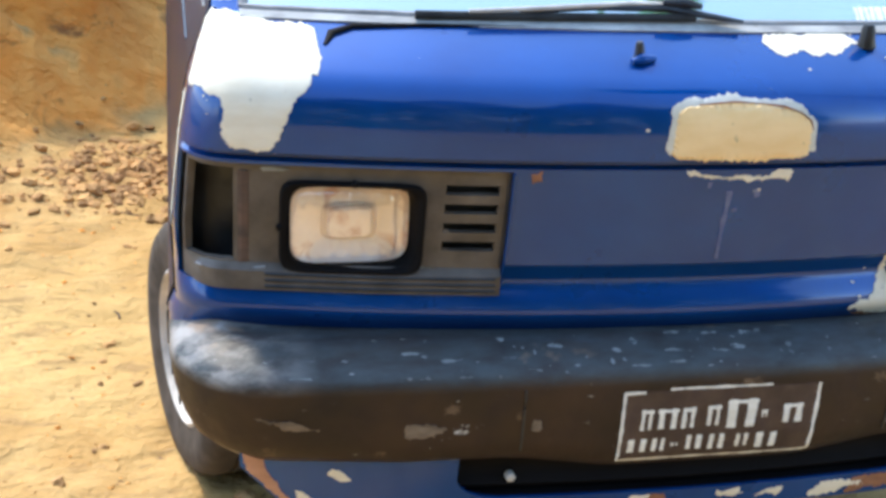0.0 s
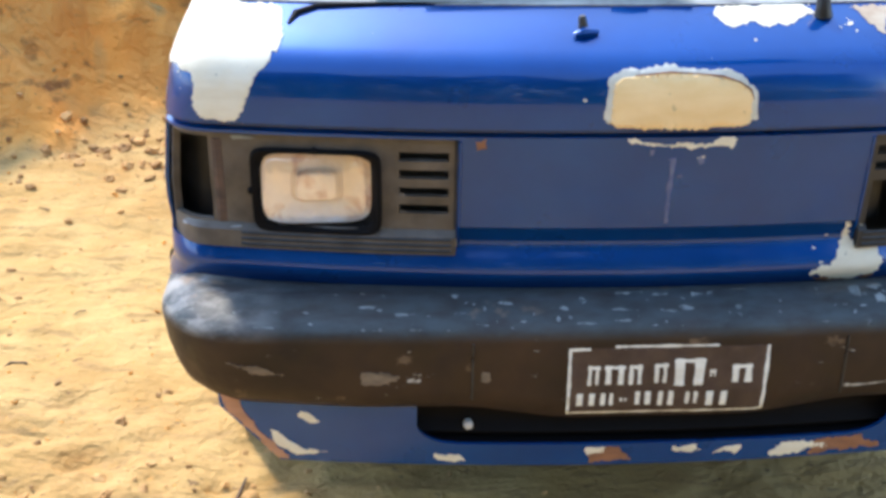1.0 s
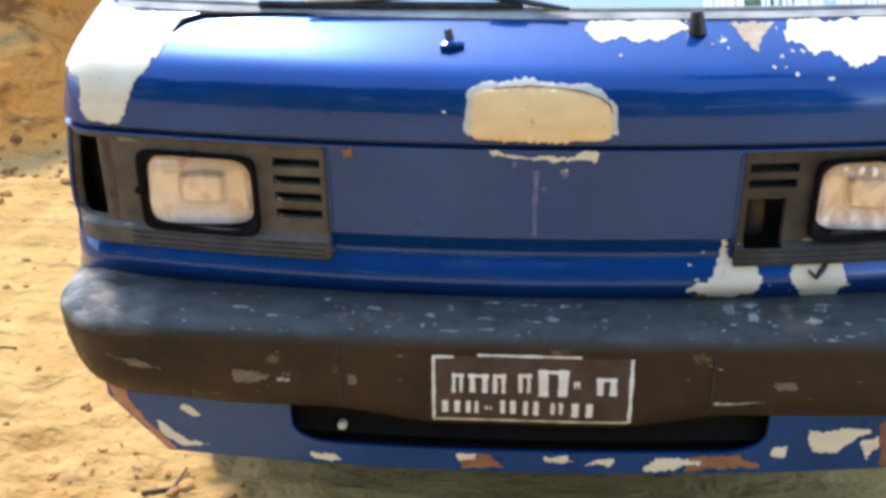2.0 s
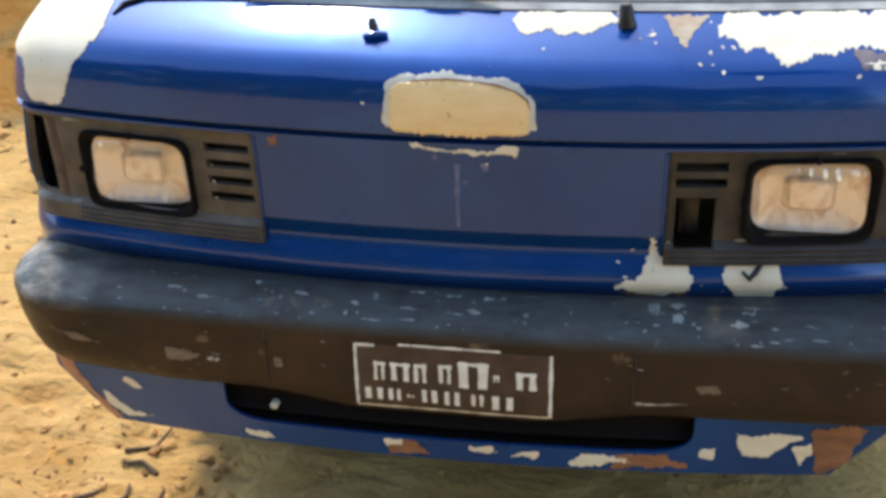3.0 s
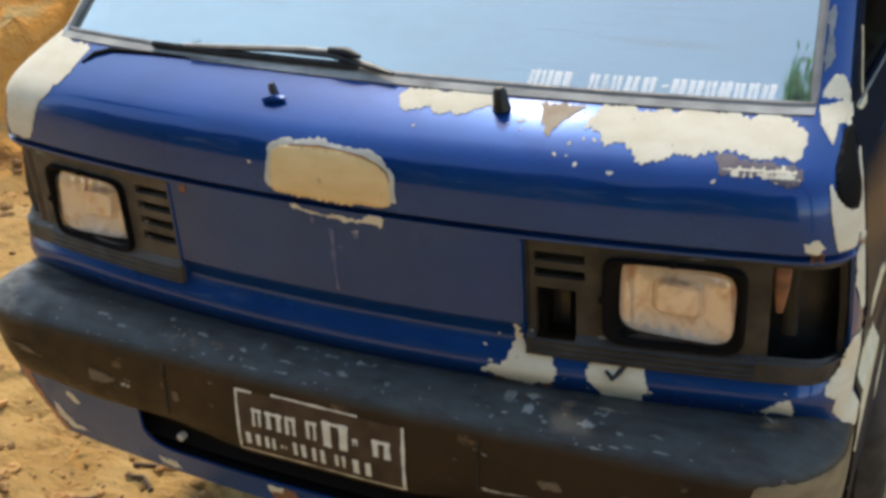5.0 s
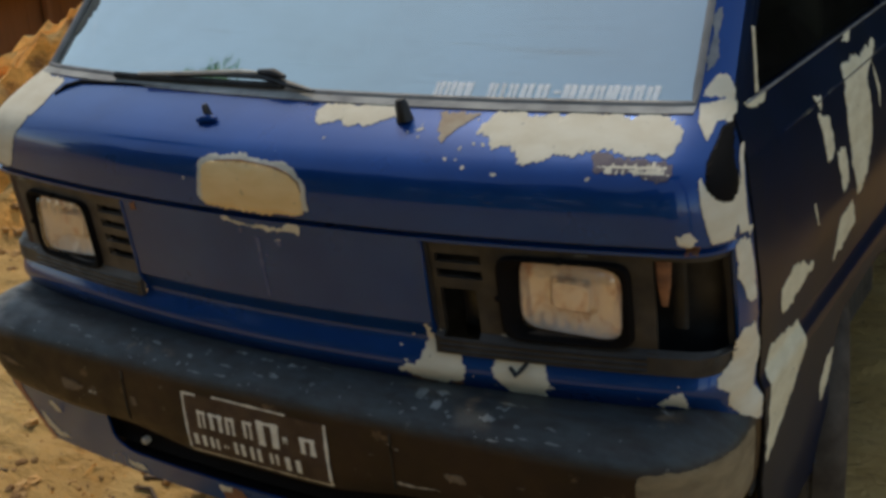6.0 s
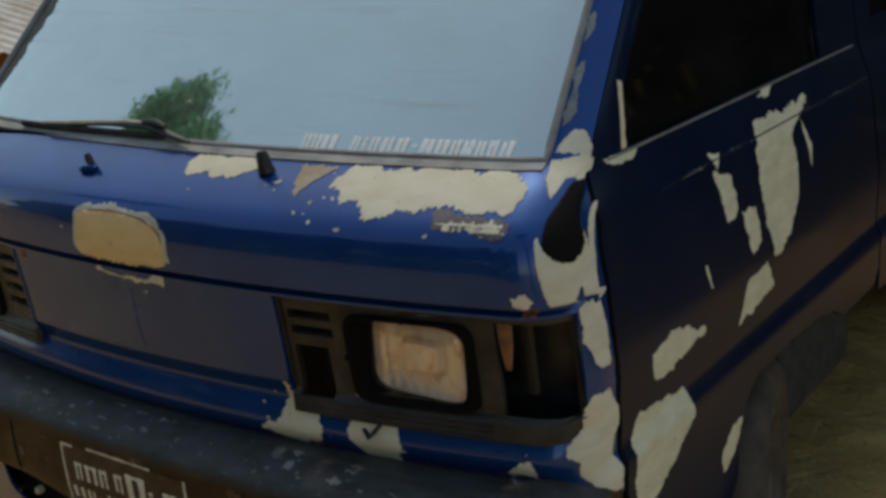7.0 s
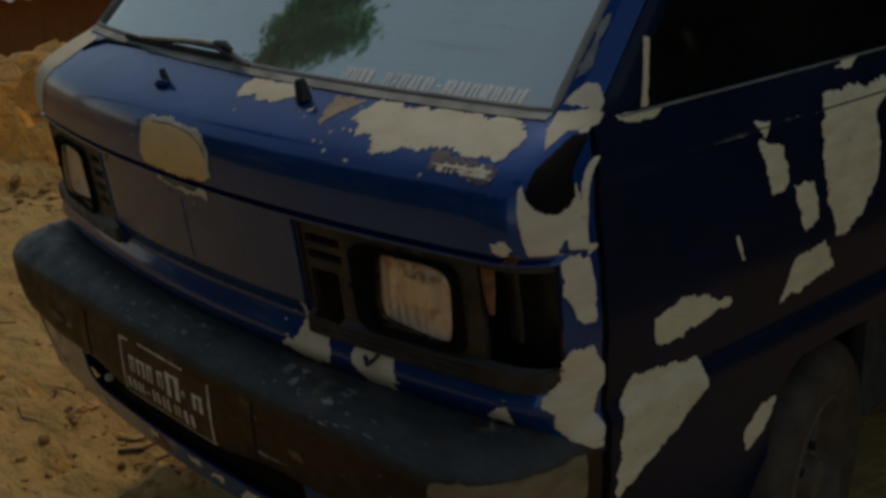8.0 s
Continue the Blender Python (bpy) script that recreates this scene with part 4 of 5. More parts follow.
for u, z, r, h in ((-0.136, 1.172, 0.008, 0.026), (0.260, 1.186, 0.013, 0.036)):
    foot, top = skin(u, z, 0.0), skin(u, z, 0.0) + Vector((-0.004, -0.004, h))
    stub = part("wiper_stub" if r > 0.01 else "washer_jet", tube(bmesh.new(), [foot, foot.lerp(top, 0.3), foot.lerp(top, 0.8), top],
                                                                [r * 1.2, r, r * 0.85, r * 0.6], 10), BLACK, van)
    if r < 0.01:
        part("base", tube(bmesh.new(), [skin(u - 0.016, z - 0.006, 0.004), skin(u, z - 0.004, 0.006), skin(u + 0.022, z - 0.002, 0.004)], [0.005, 0.009, 0.005], 8), PAINT, stub)


# doors and sides
def arch(y, side=1):
    """Height of the body's lower edge: the sill, with the two wheel openings."""
    best = ((0.38 if side > 0 else 0.60) if y < 0.76 else SILL) if y < 1.25 else table([(1.30, 0.66), (1.36, 0.625), (1.585, 0.625), (1.62, 0.66), (1.63, 0.60)], y)
    for c in (1.03, 3.05):
        d = abs(y - c)
        if d < 0.28:
            best = max(best, table([(0.0, 0.685), (0.19, 0.68), (0.24, 0.64), (0.262, 0.56), (0.275, SILL)], d))
    return best


def side_sheet(side, y0, y1, z0, z1, windows=(), off=0.0, step=0.03):
    ys = sorted(set(spread((y0, step), (y1,))) | {w for a in windows for w in a[:2]})
    zs = sorted({z for z in spread((z0, 0.03), (z1,)) + [0.74, 0.752, 0.765, 1.118, 1.124, BELT] if z0 <= z <= z1} | {w for a in windows for w in a[2:]})

    def at(y, z):
        z = max(z, arch(y, side))
        y += (gap(z) - GAP) * max(0.0, 1 - (y - GAP) / 0.35)
        return skin(side * u_of(y, z), z, off)

    return sheet(ys, zs, at, lambda y, z: z > arch(y, side) - 0.015 and not any(a < y < b and c < z < d for a, b, c, d in windows), 0.008)


def lean_y(z):
    """Front edge of the door follows the post above the belt."""
    return table([(0.3, GAP + 0.008), (1.08, GAP + 0.008), (BELT, 0.344), (EAVES, 0.86)], z)


for side in (-1, 1):
    door = part("cab_door", side_sheet(side, GAP + 0.008, 1.62, SILL, BELT), SHADED_SIDE_PAINT, van,
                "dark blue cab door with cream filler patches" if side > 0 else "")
    part("gap_seal", sheet([-0.026, -0.008, 0.008, 0.026], spread((0.56, 0.03), (BELT,)), lambda d, z: skin(side * u_of(gap(z) + d, z), z, -0.010), thick=0.004), RUBBER, door)
    bead = spread((0.50 if side > 0 else 0.66, 0.012), (0.96, 0.03), (1.19,))
    part("gap_bead", tube(bmesh.new(), [skin(side * u_of(gap(z) + 0.001 + 0.004 * math.sin(z * 41), z), z, -0.001) for z in bead],
                          [table([(0.50, 0.0055), (0.90, 0.0045), (0.98, 0.0022), (1.19, 0.0018)], z) for z in bead], 6), RIM, door)
    # frame above the belt: post, window opening, roof rail
    def frame_at(c, z, side=side):
        y = lean_y(z) + (1.62 - lean_y(z)) * c
        return skin(side * u_of(y, z), z, 0.0)

    def glass_span(z):
        front = max(0.466, lean_y(z) + 0.05)
        return (front - lean_y(z)) / (1.62 - lean_y(z)), (1.37 - lean_y(z)) / (1.62 - lean_y(z))

    def window_frame(c, z, frame_at=frame_at):
        a, b = glass_span(z)
        return frame_at(c * a if c <= 1 else b + (c - 2) * (1 - b) if c >= 2 else a + (c - 1) * (b - a), z)

    cs, zs = [0, 0.25, 0.5, 0.75, 1] + [1.2, 1.4, 1.6, 1.8] + [2, 2.5, 3], spread((BELT, 0.012), (1.199, 0.04), (1.70, 0.03), (EAVES,))
    part("window_frame", sheet(cs, zs, window_frame, lambda c, z: not (1 < c < 2 and 1.199 < z < 1.70), 0.01), SHADED_SIDE_PAINT, door)
    pane = part("window_glass", sheet([1, 1.25, 1.5, 1.75, 2], spread((1.192, 0.05), (1.705,)), lambda c, z: window_frame(c, z) - Vector((side * 0.014, 0, 0)), thick=0), SIDE_GLASS, door)
    pane.visible_shadow = False
    bm = bmesh.new()
    tube(bm, [skin(side * u_of(y, 1.195), 1.195, 0.001) for y in spread((0.40, 0.05), (1.58,))], 0.0022, 6)
    part("window_seal", bm, GASKET, door)
    bm = bmesh.new()
    tube(bm, [skin(side * u_of(y, 1.121), 1.121, -0.001) for y in spread((0.52, 0.05), (1.61,))], 0.003, 6)
    part("crease", bm, SHADED_SIDE_PAINT, door)
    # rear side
    panel = part("side_panel", side_sheet(side, 1.63, BACK, SILL, EAVES, [(1.74, 2.55, 1.24, 1.66), (2.66, 3.60, 1.24, 1.66)], step=0.05), SHADED_SIDE_PAINT, van)
    for a, b in ((1.74, 2.55), (2.66, 3.60)):
        pane = part("window_glass", sheet(spread((a - 0.01, 0.25), (b + 0.01,)), spread((1.23, 0.1), (1.67,)),
                                          lambda y, z: skin(side * u_of(y, z), z, -0.012), thick=0), SIDE_GLASS, panel)
    # Added dark plate, standing in for the shade under the van behind the wheel.
    part("shade_plate", box(bmesh.new(), (side * 0.66 - 0.02, 1.38, 0.30), (side * 0.66 + 0.02, 1.90, 0.66), 0.006), LINING, van)
    # corner post between the windscreen and the door
    part("corner_post", sheet([0, 0.25, 0.5, 0.75, 1], spread((1.205, 0.03), (EAVES,)), lambda c, z: skin(
        side * (glass_u(z) + (u_of(lean_y(z) - 0.003 - 0.006 * (z < 1.21), z) - glass_u(z)) * c), z, 0.0), thick=0.01), PAINT, van,
        "blue post flaked down to cream filler at its foot")
    part("wheel_liner", sheet(spread((0.70, 0.05), (1.40,)), [0.0, 0.5, 1.0], lambda y, c: Vector((side * (0.45 + 0.375 * c), y, max(arch(y), 0.40) + 0.004)), thick=0.004), LINING, van)
    part("wheel_liner", sheet(spread((0.70, 0.05), (1.40,)), [0.1, 0.4, 0.72], lambda y, z: Vector((side * 0.46, y, z)), thick=0.004), LINING, van)

# paint worn off the edges of the posts along the windscreen
for side in (-1, 1):
    patches([([(side * (glass_u(z) + 0.010), z), (side * (glass_u(z) + w), z + 0.02), (side * (glass_u(z + h) + w * 0.8), z + h), (side * (glass_u(z + h) + 0.008), z + h - 0.01)], 0.003)
             for z, h, w in ((1.25, 0.09, 0.024), (1.36, 0.05, 0.016), (1.43, 0.13, 0.020))], van, material=putty_material("dull_grey_primer", (0.30, 0.31, 0.31), (0.14, 0.16, 0.19)), name="worn_edge")
patches([
    ([(-0.728, 1.212), (-0.80, 1.212), (-0.765, 1.29), (-0.712, 1.30)], 0.003),
    ], van)


def on_side(y, z, off):
    return skin(u_of(y, z), z, off)


door = [o for o in van.children if o.name.startswith("cab_door")][-1]
frame_part = [o for o in door.children if o.name.startswith("window_frame")][0]
part("filler_patch", blob([(0.452, 1.20), (0.468, 1.20), (0.484, 1.30), (0.472, 1.305)], on_side, 0.002, 9), GREY_PUTTY, frame_part)
D = [([(1.022, 0.844), (1.034, 0.881), (1.126, 0.894), (1.238, 0.849), (1.168, 0.841), (1.044, 0.823)], 0.005),
     ([(0.952, 0.797), (1.088, 0.785), (1.152, 0.774), (1.162, 0.713), (1.03, 0.639), (0.956, 0.595)], 0.005),
     ([(1.334, 1.104), (1.412, 1.08), (1.422, 1.018), (1.37, 1.0)], 0.005),
     ([(1.436, 1.009), (1.502, 1.003), (1.508, 0.929), (1.464, 0.919)], 0.005),
     ([(1.5, 1.149), (1.666, 1.141), (1.80, 1.150), (1.76, 1.118), (1.715, 1.10), (1.73, 0.985), (1.66, 0.915), (1.585, 0.875), (1.555, 0.905), (1.534, 1.044)], 0.007),
     ([(1.426, 0.873), (1.53, 0.888), (1.544, 0.826), (1.382, 0.801)], 0.006),
     ([(1.308, 1.134), (1.36, 1.129), (1.352, 1.105)], 0.004),
     ([(1.484, 1.195), (1.544, 1.196), (1.558, 1.175), (1.49, 1.182)], 0.003),
     ([(1.768, 1.111), (1.822, 1.048), (1.806, 1.004)], 0.004),
     ([(1.306, 0.581), (1.348, 0.63), (1.40, 0.625), (1.37, 0.565), (1.33, 0.545)], 0.004),
     ([(0.838, 1.199), (0.968, 1.193), (0.962, 1.181), (0.872, 1.188)], 0.003),
     ([(1.258, 0.958), (1.266, 0.958), (1.278, 0.913), (1.27, 0.913)], 0.002)]
patches([([(0.60, 1.119), (0.72, 1.1195), (0.86, 1.120), (0.86, 1.1235), (0.75, 1.1225), (0.61, 1.122)], 0.0012),
         ([(0.90, 1.1195), (0.98, 1.1195), (0.97, 1.1215)], 0.0012),
         ([(1.24, 1.1195), (1.42, 1.1195), (1.40, 1.124), (1.30, 1.122)], 0.0012),
         ([(0.62, 1.1935), (0.80, 1.1935), (0.98, 1.1935), (0.98, 1.1955), (0.80, 1.196), (0.66, 1.195)], 0.0008),
         ([(1.02, 1.1195), (1.22, 1.1195), (1.22, 1.123), (1.03, 1.1225)], 0.0012)], door, on_side, GREY_PUTTY, "worn_edge")
patches([([(u - u_of(0, z), z) for u, z in poly], rough) for poly, rough in D], door, on_side, GREY_PUTTY)

# roof, back, floor
bm = bmesh.new()
rim = [skin(c, EAVES) for c in spread((-0.70, 0.07), (0.70,))]
rim = [skin(-u_of(y, EAVES), EAVES) for y in spread((0.9, 0.3), (BACK,))[::-1]] + rim + [skin(u_of(y, EAVES), EAVES) for y in spread((0.9, 0.3), (BACK,))]
mid = Vector((0, 2.25, EAVES))
rings = []
for k in range(9):
    s = math.cos(k / 9 * math.pi / 2) ** 0.5
    rings.append([bm.verts.new(mid + (p - mid) * s + Vector((0, 0, 0.10 * math.sin(k / 9 * math.pi / 2)))) for p in rim])
for a, b in zip(rings, rings[1:]):
    for k in range(len(rim)):
        bm.faces.new((a[k], a[(k + 1) % len(rim)], b[(k + 1) % len(rim)], b[k]))
bm.faces.new(rings[-1])
part("roof", bm, PAINT, van)
back = part("tailgate", sheet(spread((-1.0, 0.1), (1.0,)), spread((SILL, 0.08), (EAVES,)), lambda c, z: Vector((c * table(WIDE, z), BACK + 0.02 * (1 - c * c), z)),
                              lambda c, z: not (abs(c) < 0.8 and 1.24 < z < 1.64), 0.01), PAINT, van)
part("window_glass", sheet([-0.85, 0, 0.85], [1.2, 1.45, 1.7], lambda c, z: Vector((c * table(WIDE, z), BACK + 0.005, z)), thick=0), SIDE_GLASS, back)
part("floor_pan", box(bmesh.new(), (-0.62, 0.55, 0.40), (0.62, 3.72, 0.44), 0.01), LINING, van)
part("dashboard", sheet(spread((-0.72, 0.12), (0.72,)), [0, 1, 2, 3], lambda x, k: Vector((x, (0.27, 0.62, 0.74, 0.74)[int(k)] + 0.12 * x * x * (k == 0), (1.17, 1.16, 1.10, 0.60)[int(k)])), thick=0.01), DASH, van)
part("lining", box(bmesh.new(), (-0.60, 1.50, 0.44), (0.60, 1.54, 1.70), 0.01), LINING, van)
part("bulkhead", sheet(spread((-0.58, 0.2), (0.58,)), [0.46, 0.7, 1.15], lambda x, z: Vector((x, 0.36, z)), thick=0.006), LINING, van)


def wheel(cx, cy, steer):
    s = 1 if cx > 0 else -1
    r = 0.29
    m = pose(cx, cy, GROUND - 0.012 + r, 0, 0, steer) @ Matrix.Diagonal((s, 1, 1, 1))
    tyre = part("wheel", lathe(bmesh.new(), [(0.175, -0.075), (0.225, -0.088), (0.262, -0.085), (0.282, -0.068), (0.29, -0.04), (0.29, -0.012), (0.284, -0.010), (0.284, -0.004),
                                             (0.29, -0.002), (0.29, 0.012), (0.284, 0.014), (0.284, 0.02), (0.29, 0.022), (0.29, 0.045), (0.282, 0.068), (0.262, 0.085), (0.225, 0.088), (0.175, 0.075)], 48, m),
                DUSTY, van, "dusty worn tyre on a pale steel rim" if s < 0 else "dusty worn tyre on a steel rim coloured for the shaded side")
    part("rim", lathe(bmesh.new(), [(0.178, 0.076), (0.170, 0.080), (0.160, 0.062), (0.150, 0.030), (0.10, 0.022), (0.085, 0.042), (0.05, 0.048), (0.04, 0.075), (0.002, 0.08)], 48, m), STEEL if s < 0 else SHADED_STEEL, tyre)
    for k in range(5):
        a = k * 2 * math.pi / 5
        bm = bmesh.new()
        tube(bm, [m @ Vector((x, 0.068 * math.cos(a), 0.068 * math.sin(a))) for x in (0.04, 0.062)], 0.009, 6)
        part("wheel_nut", bm, BLACK, tyre)


for cx, cy, steer in ((-0.745, 0.96, 14), (0.73, 0.98, 14), (-0.735, 3.05, 0), (0.735, 3.05, 0)):
    wheel(cx, cy, steer)


# ---------------------------------------------------------------- ground
def smooth(t):
    t = max(0.0, min(1.0, t))
    return t * t * (3 - 2 * t)


TOE, ALONG = Vector((-3.3, 1.05)), Vector((1.9, 2.15)).normalized()


def height(x, y):
    p = Vector((x, y)) - TOE
    s, d = p.dot(ALONG), -ALONG.y * p.x + ALONG.x * p.y
    far = smooth((math.hypot(x, y) - 14) / 20)
    z = GROUND + 0.025 * noise.noise(Vector((x * 0.9, y * 0.9, 0))) * min(1, max(0, abs(x) - 0.6) + max(0, -y)) + 0.02 * smooth((-x - 0.9) / 0.5)
    wob = 0.25 * noise.noise(Vector((s * 0.9, 3, 0)))
    top = 0.40 + 0.85 * smooth((s - 0.4) / 2.2)
    top -= 2.0 * smooth((d - 1.2) / 2.5) * (1 - smooth((s - 1.2) / 2.0))
    rise = smooth((d + wob) / (0.75 + 0.35 * smooth(s / 3)))
    rise += 0.07 * rise * (1 - rise) * 4 * math.sin(rise * 13 + 5 * noise.noise(Vector((x * 1.6, y * 1.6, 2))))
    lump = 0.13 * noise.fractal(Vector((x * 3, y * 3, 1)), 1.0, 2.0, 4) + 0.09 * noise.ridged_multi_fractal(Vector((x * 5, y * 5, 7)), 1.0, 2.0, 4, 1.0, 2.0) - 0.06
    z += rise * (top + lump) * (1 - far)
    trodden = smooth(1.6 * (1 - math.hypot((x + 1.05) / 1.0, (y - 0.40) / 0.62)))
    if trodden > 0:
        z += 0.022 * trodden * (noise.ridged_multi_fractal(Vector((x * 5, y * 11, 9)), 0.9, 2.0, 4, 1.0, 2.0) - 0.9) * 0.5
        z -= 0.014 * trodden * smooth((noise.noise(Vector((x * 7 + 2 * y, y * 13, 21))) - 0.18) / 0.16)
    if -2.6 < d < 0.4:
        z += 0.022 * noise.fractal(Vector((x * 5, y * 9, 4)), 0.8, 2.0, 5)
    return z


xs = spread((-60, 6), (-12, 0.7), (-6, 0.16), (-4, 0.05), (-1.9, 0.022), (-0.3, 0.07), (3.2, 0.5), (8, 4), (60,))
ys = spread((-60, 6), (-10, 0.8), (-2, 0.1), (-0.2, 0.022), (1.0, 0.05), (4.2, 0.16), (7, 0.7), (14, 5), (70,))
bm = bmesh.new()
grid = [[bm.verts.new((x, y, height(x, y))) for y in ys] for x in xs]
for i in range(len(xs) - 1):
    for j in range(len(ys) - 1):
        bm.faces.new((grid[i][j], grid[i + 1][j], grid[i + 1][j + 1], grid[i][j + 1]))
tagged(part("ground", bm, SAND), "dry sandy yellow earth with a dug clay bank", "ground", kind="structure")

# clods and crumbs of earth
rng = random.Random(4)


def crumb(bm, x, y, r):
    made = bmesh.ops.create_icosphere(bm, subdivisions=2 if r > 0.009 else 1, radius=r)["verts"]
    turn = Euler((rng.uniform(-0.4, 0.4), rng.uniform(-0.4, 0.4), rng.uniform(0, 6.28))).to_matrix()
    size = Vector((rng.uniform(0.9, 1.6), 1, rng.uniform(0.55, 0.95)))
    seed, foot = Vector((rng.uniform(0, 50), x, y)), Vector((x, y, height(x, y) + r * 0.12))
    for v in made:
        v.co = turn @ (v.co * (1 + 0.6 * noise.noise(v.co / r * 1.6 + seed)) * size) + foot


bm = bmesh.new()
for k in range(1300):
    if k < 700:
        x, y = rng.uniform(-3.6, -0.85), rng.uniform(-0.8, 3.2)
    else:
        x, y = rng.uniform(-1.8, 2.8), rng.uniform(-1.2, 3.0)
        if abs(x) < 0.9 and y > 0.1:
            continue
    crumb(bm, x, y, 0.003 + 0.006 * rng.random() ** 4)
tagged(part("sand_crumbs", bm, SAND), "scattered crumbs of pale dry sand", "soil", kind="stuff")
bm = bmesh.new()
for k in range(1900):
    if k < 1300:
        x = rng.gauss(-1.0, 0.18)
        y = 3.0 + 0.35 * (x + 1.0) + rng.gauss(0.12, 0.24)
    else:
        t = rng.random()
        x, y = -3.3 + 1.9 * t + rng.gauss(0, 0.12), 1.05 + 2.15 * t + rng.gauss(0, 0.12)
    crumb(bm, x, y, 0.003 + 0.022 * rng.random() ** 4)
for k in range(150):
    crumb(bm, rng.gauss(-0.95, 0.3), rng.gauss(0.35, 0.2), 0.005 + 0.018 * rng.random() ** 3)
for k in range(260):
    crumb(bm, rng.uniform(-2.6, -0.5), rng.uniform(-0.7, 2.4), 0.003 + 0.012 * rng.random() ** 3)
tagged(part("earth_clods", bm, CLOD, smooth=False), "heap of loose reddish brown clods below the bank", "soil", kind="stuff")


def twig(points, r):
    t = part("twig", tube(bmesh.new(), [(x, y, height(x, y) + r * 0.8) for x, y in points], [r, r * 0.9, r * 0.5][:len(points)], 6), TWIG)
    tagged(t, "thin dry brown twig lying on the sand", "twig", "twigs on the ground")


twig([(-0.50, 0.02), (-0.46, 0.05), (-0.42, 0.10)], 0.004)
for x, y, a, n in ((-0.88, 0.30, 0.9, 0.05), (-0.80, 0.26, 1.0, 0.06), (-0.73, 0.27, 0.8, 0.05), (-0.66, 0.33, 0.7, 0.04), (-0.84, 0.48, 0.5, 0.07), (-0.74, 0.42, 2.6, 0.05)):
    twig([(x, y), (x + n * math.cos(a), y + n * math.sin(a)), (x + 1.8 * n * math.cos(a + 0.4), y + 1.8 * n * math.sin(a + 0.4))], 0.0065)
for k in range(22):
    x, y, a = rng.uniform(-2.2, -0.9), rng.uniform(0.0, 2.9), rng.uniform(0, 6.28)
    n = rng.uniform(0.015, 0.06)
    twig([(x, y), (x + n * math.cos(a), y + n * math.sin(a)), (x + 1.9 * n * math.cos(a + 0.3), y + 1.9 * n * math.sin(a + 0.3))], rng.uniform(0.002, 0.004))


# ---------------------------------------------------------------- shed beyond the bank
shed = thing("shed", (-7.6, 4.2, -1.5), "low brown board shed under a weathered corrugated tin roof", "shed")
SM = pose(-7.6, 4.2, 0, 0, 0, 90)
EAVE_Z = 0.50
for k in range(34):
    x = -3.4 + 0.2 * k
    bm = bmesh.new()
    box(bm, (x, 0.004 * (k % 2), -1.6), (x + 0.204, 0.03 + 0.004 * (k % 2), EAVE_Z + 0.02))
    bmesh.ops.transform(bm, matrix=SM, verts=bm.verts)
    part("board", bm, WALL_WOOD, shed, smooth=False)
for x in (-3.4, -1.6, 0.2, 2.0, 3.4):
    bm = bmesh.new()
    tube(bm, [SM @ Vector((x, -0.06, -1.6)), SM @ Vector((x, -0.06, EAVE_Z + 0.05))], 0.05, 8)
    part("post", bm, WALL_WOOD, shed)
bm = sheet(spread((-3.7, 0.02), (3.7,)), [0, 1, 2, 3, 4], lambda x, k: SM @ Vector((x, -0.35 + 0.9 * k, EAVE_Z + 0.17 * k + 0.018 * math.sin(x * 2 * math.pi / 0.15))), thick=0.002)
part("roof", bm, TIN, shed)


# ---------------------------------------------------------------- unseen hedge, added to darken what the van reflects
rng = random.Random(31)
bm = bmesh.new()
for k in range(36000):
    z = 6.8 * rng.random() ** 0.8
    if k < 13000:
        y, z = rng.uniform(2.8, 9.0), z * 0.52
        c = Vector((3.6 - 1.7 * max(0.0, min(1.0, (y - 2.8) / 1.0)) + 0.25 * noise.noise(Vector((y, z, 0))) + rng.gauss(0, 0.18), y, z + GROUND))
    else:
        x = rng.uniform(-13.0, 4.5)
        c = Vector((x, -6.4 + 0.7 * noise.noise(Vector((x * 0.6, z, 5))) + rng.gauss(0, 0.2), z * (0.75 + 0.25 * noise.noise(Vector((x, 0, 9)))) + GROUND))
    m = Matrix.Translation(c) @ Euler([rng.uniform(0, 6.28) for _ in range(3)]).to_matrix().to_4x4()
    n = rng.uniform(0.10, 0.20)
    bm.faces.new([bm.verts.new(m @ Vector(p)) for p in ((-n, 0, 0), (-0.2 * n, 0.45 * n, 0.1 * n), (n, 0, 0), (-0.2 * n, -0.45 * n, 0.1 * n))])
for y in (3.0, 3.9, 5.6, 7.4, 8.7):
    x = 3.7 - 1.7 * max(0.0, min(1.0, (y - 2.8) / 1.0))
    tube(bm, [(x, y, 0), (x - 0.05, y + 0.1, 1.6), (x, y + 0.15, 3.3)], [0.06, 0.05, 0.02], 6)
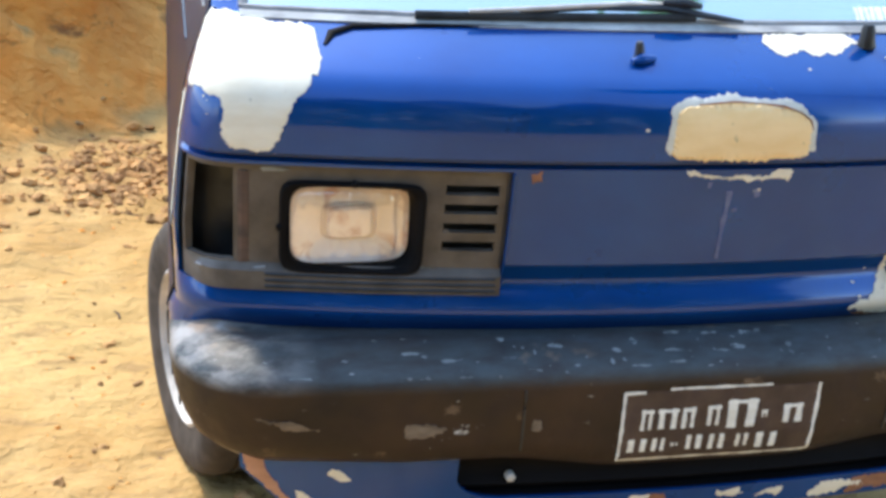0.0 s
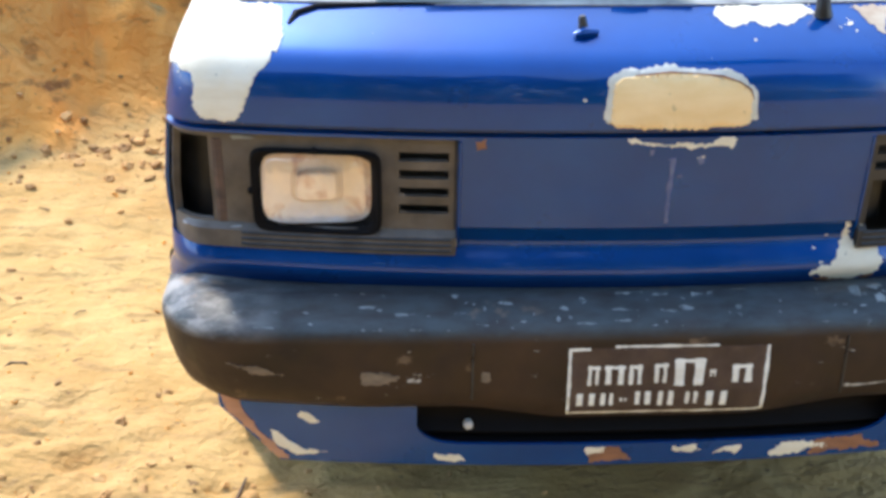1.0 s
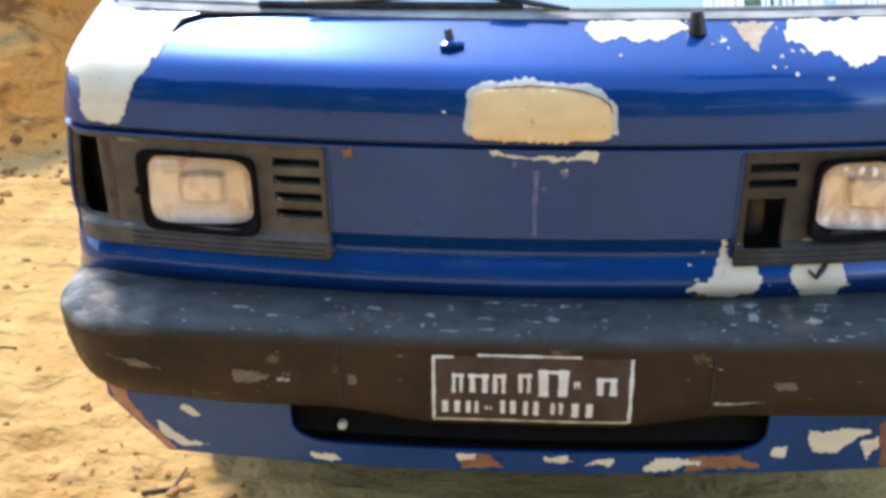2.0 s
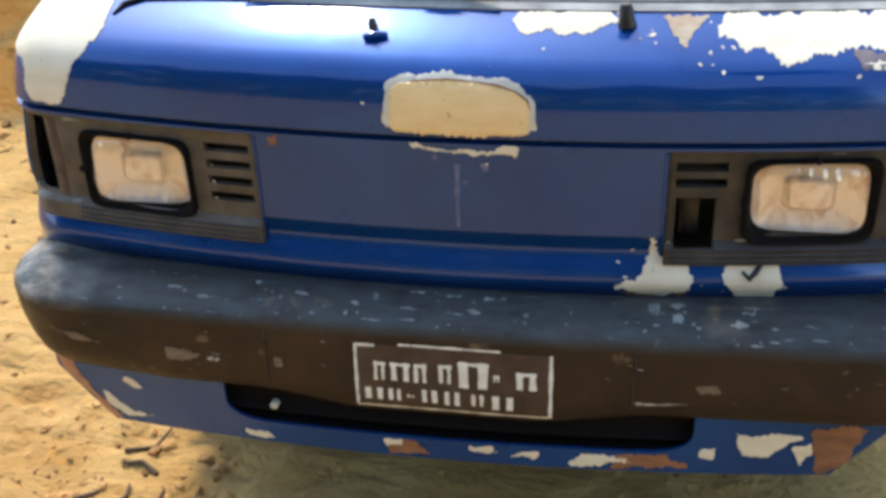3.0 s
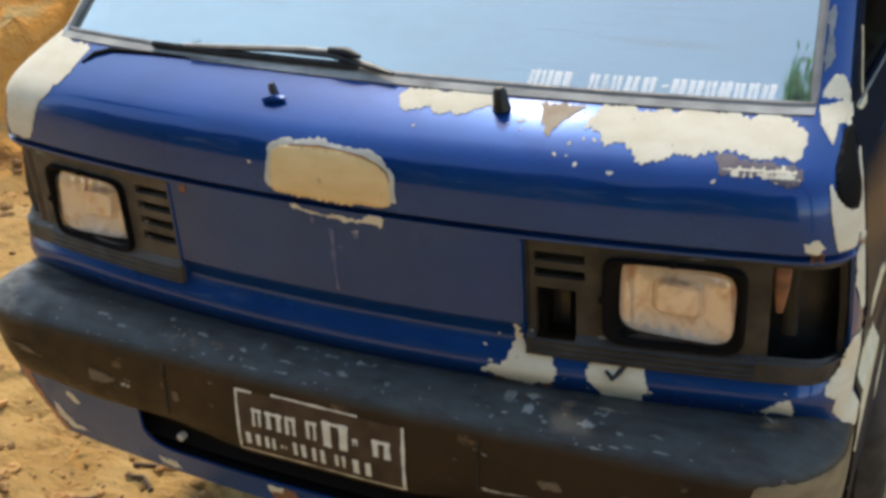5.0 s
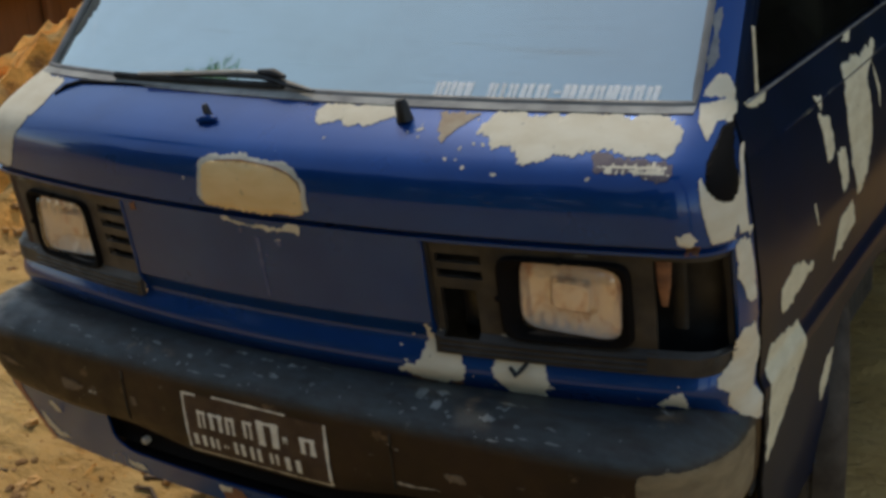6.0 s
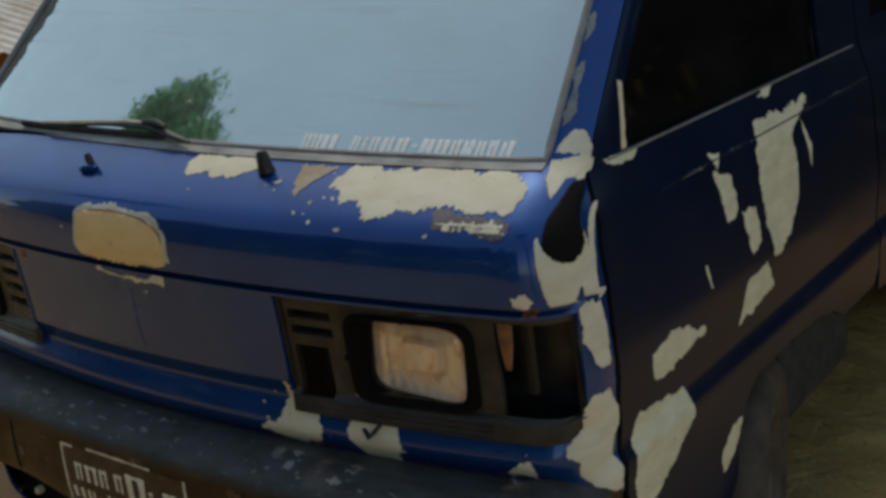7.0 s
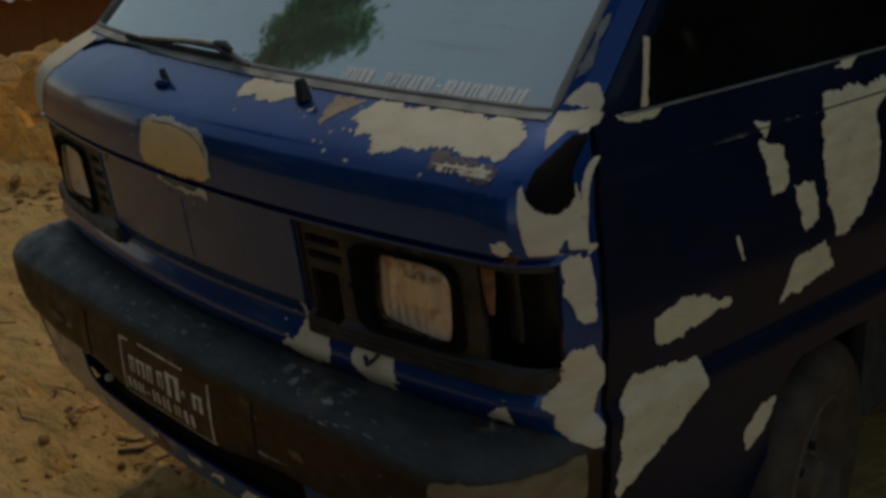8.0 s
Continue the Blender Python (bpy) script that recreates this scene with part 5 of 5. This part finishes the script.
for x in (-11, -9, -7.2, -5, -3.1, -1, 1.2, 3.4):
    tube(bm, [(x, -6.6, 0), (x + 0.1, -6.6, 2.5), (x + 0.15, -6.6, 5.4)], [0.06, 0.05, 0.02], 6)
tagged(part("hedge", bm, plastic("dark_hedge_leaf", (0.035, 0.065, 0.028), 0.7), smooth=False), "unseen tall dark leafy hedge, added to darken the van's reflections", "hedge", kind="stuff")


# ---------------------------------------------------------------- tree beside the yard
def tree(at, tall, crown, seed, tilt=(0.4, 0.2), wide=(1.0, 1.0), leaves=24000):
    rng = random.Random(seed)
    base = Vector(at)
    t = thing("tree", at, "tall slender green tree with an uneven crown", "tree", "trees beside the yard")
    lean = Vector((*tilt, tall))
    bm = bmesh.new()
    tube(bm, [base, base + lean * 0.35 + Vector((0.15, 0, 0)), base + lean * 0.7, base + lean * 0.98], [0.16, 0.13, 0.09, 0.04], 9)
    tips = []
    for k in range(14):
        f = rng.uniform(0.90, 0.985)
        a, n = rng.uniform(0, 6.28), crown * rng.uniform(0.6, 1.35)
        p = base + lean * f
        q = p + Vector((math.cos(a) * n * wide[0], math.sin(a) * n * wide[1], n * rng.uniform(-0.10, 0.10)))
        tube(bm, [p, p.lerp(q, 0.5) + Vector((0, 0, 0.08)), q], [0.035, 0.022, 0.008], 6)
        tips += [p.lerp(q, 0.6), q, q]
    part("trunk", bm, BARK, t)
    bm = bmesh.new()
    for k in range(leaves):
        c = rng.choice(tips) + Vector([rng.gauss(0, crown * q) for q in (0.24 * wide[0], 0.24 * wide[1], 0.17)])
        m = Matrix.Translation(c) @ Euler([rng.uniform(0, 6.28) for _ in range(3)]).to_matrix().to_4x4()
        n = rng.uniform(0.045, 0.10)
        v = [bm.verts.new(m @ Vector(p)) for p in ((-n, 0, 0), (-0.2 * n, 0.42 * n, 0.1 * n), (n, 0, 0), (-0.2 * n, -0.42 * n, 0.1 * n))]
        bm.faces.new(v)
    part("crown", bm, LEAF, t, smooth=False)


tree((-9.9, -2.22, height(-9.9, -2.22)), 10.2, 0.80, 5, wide=(1.9, 0.5), leaves=12000)
tree((4.4, -2.9, height(4.4, -2.9)), 9.2, 0.60, 8, (-1.6, 0.9))
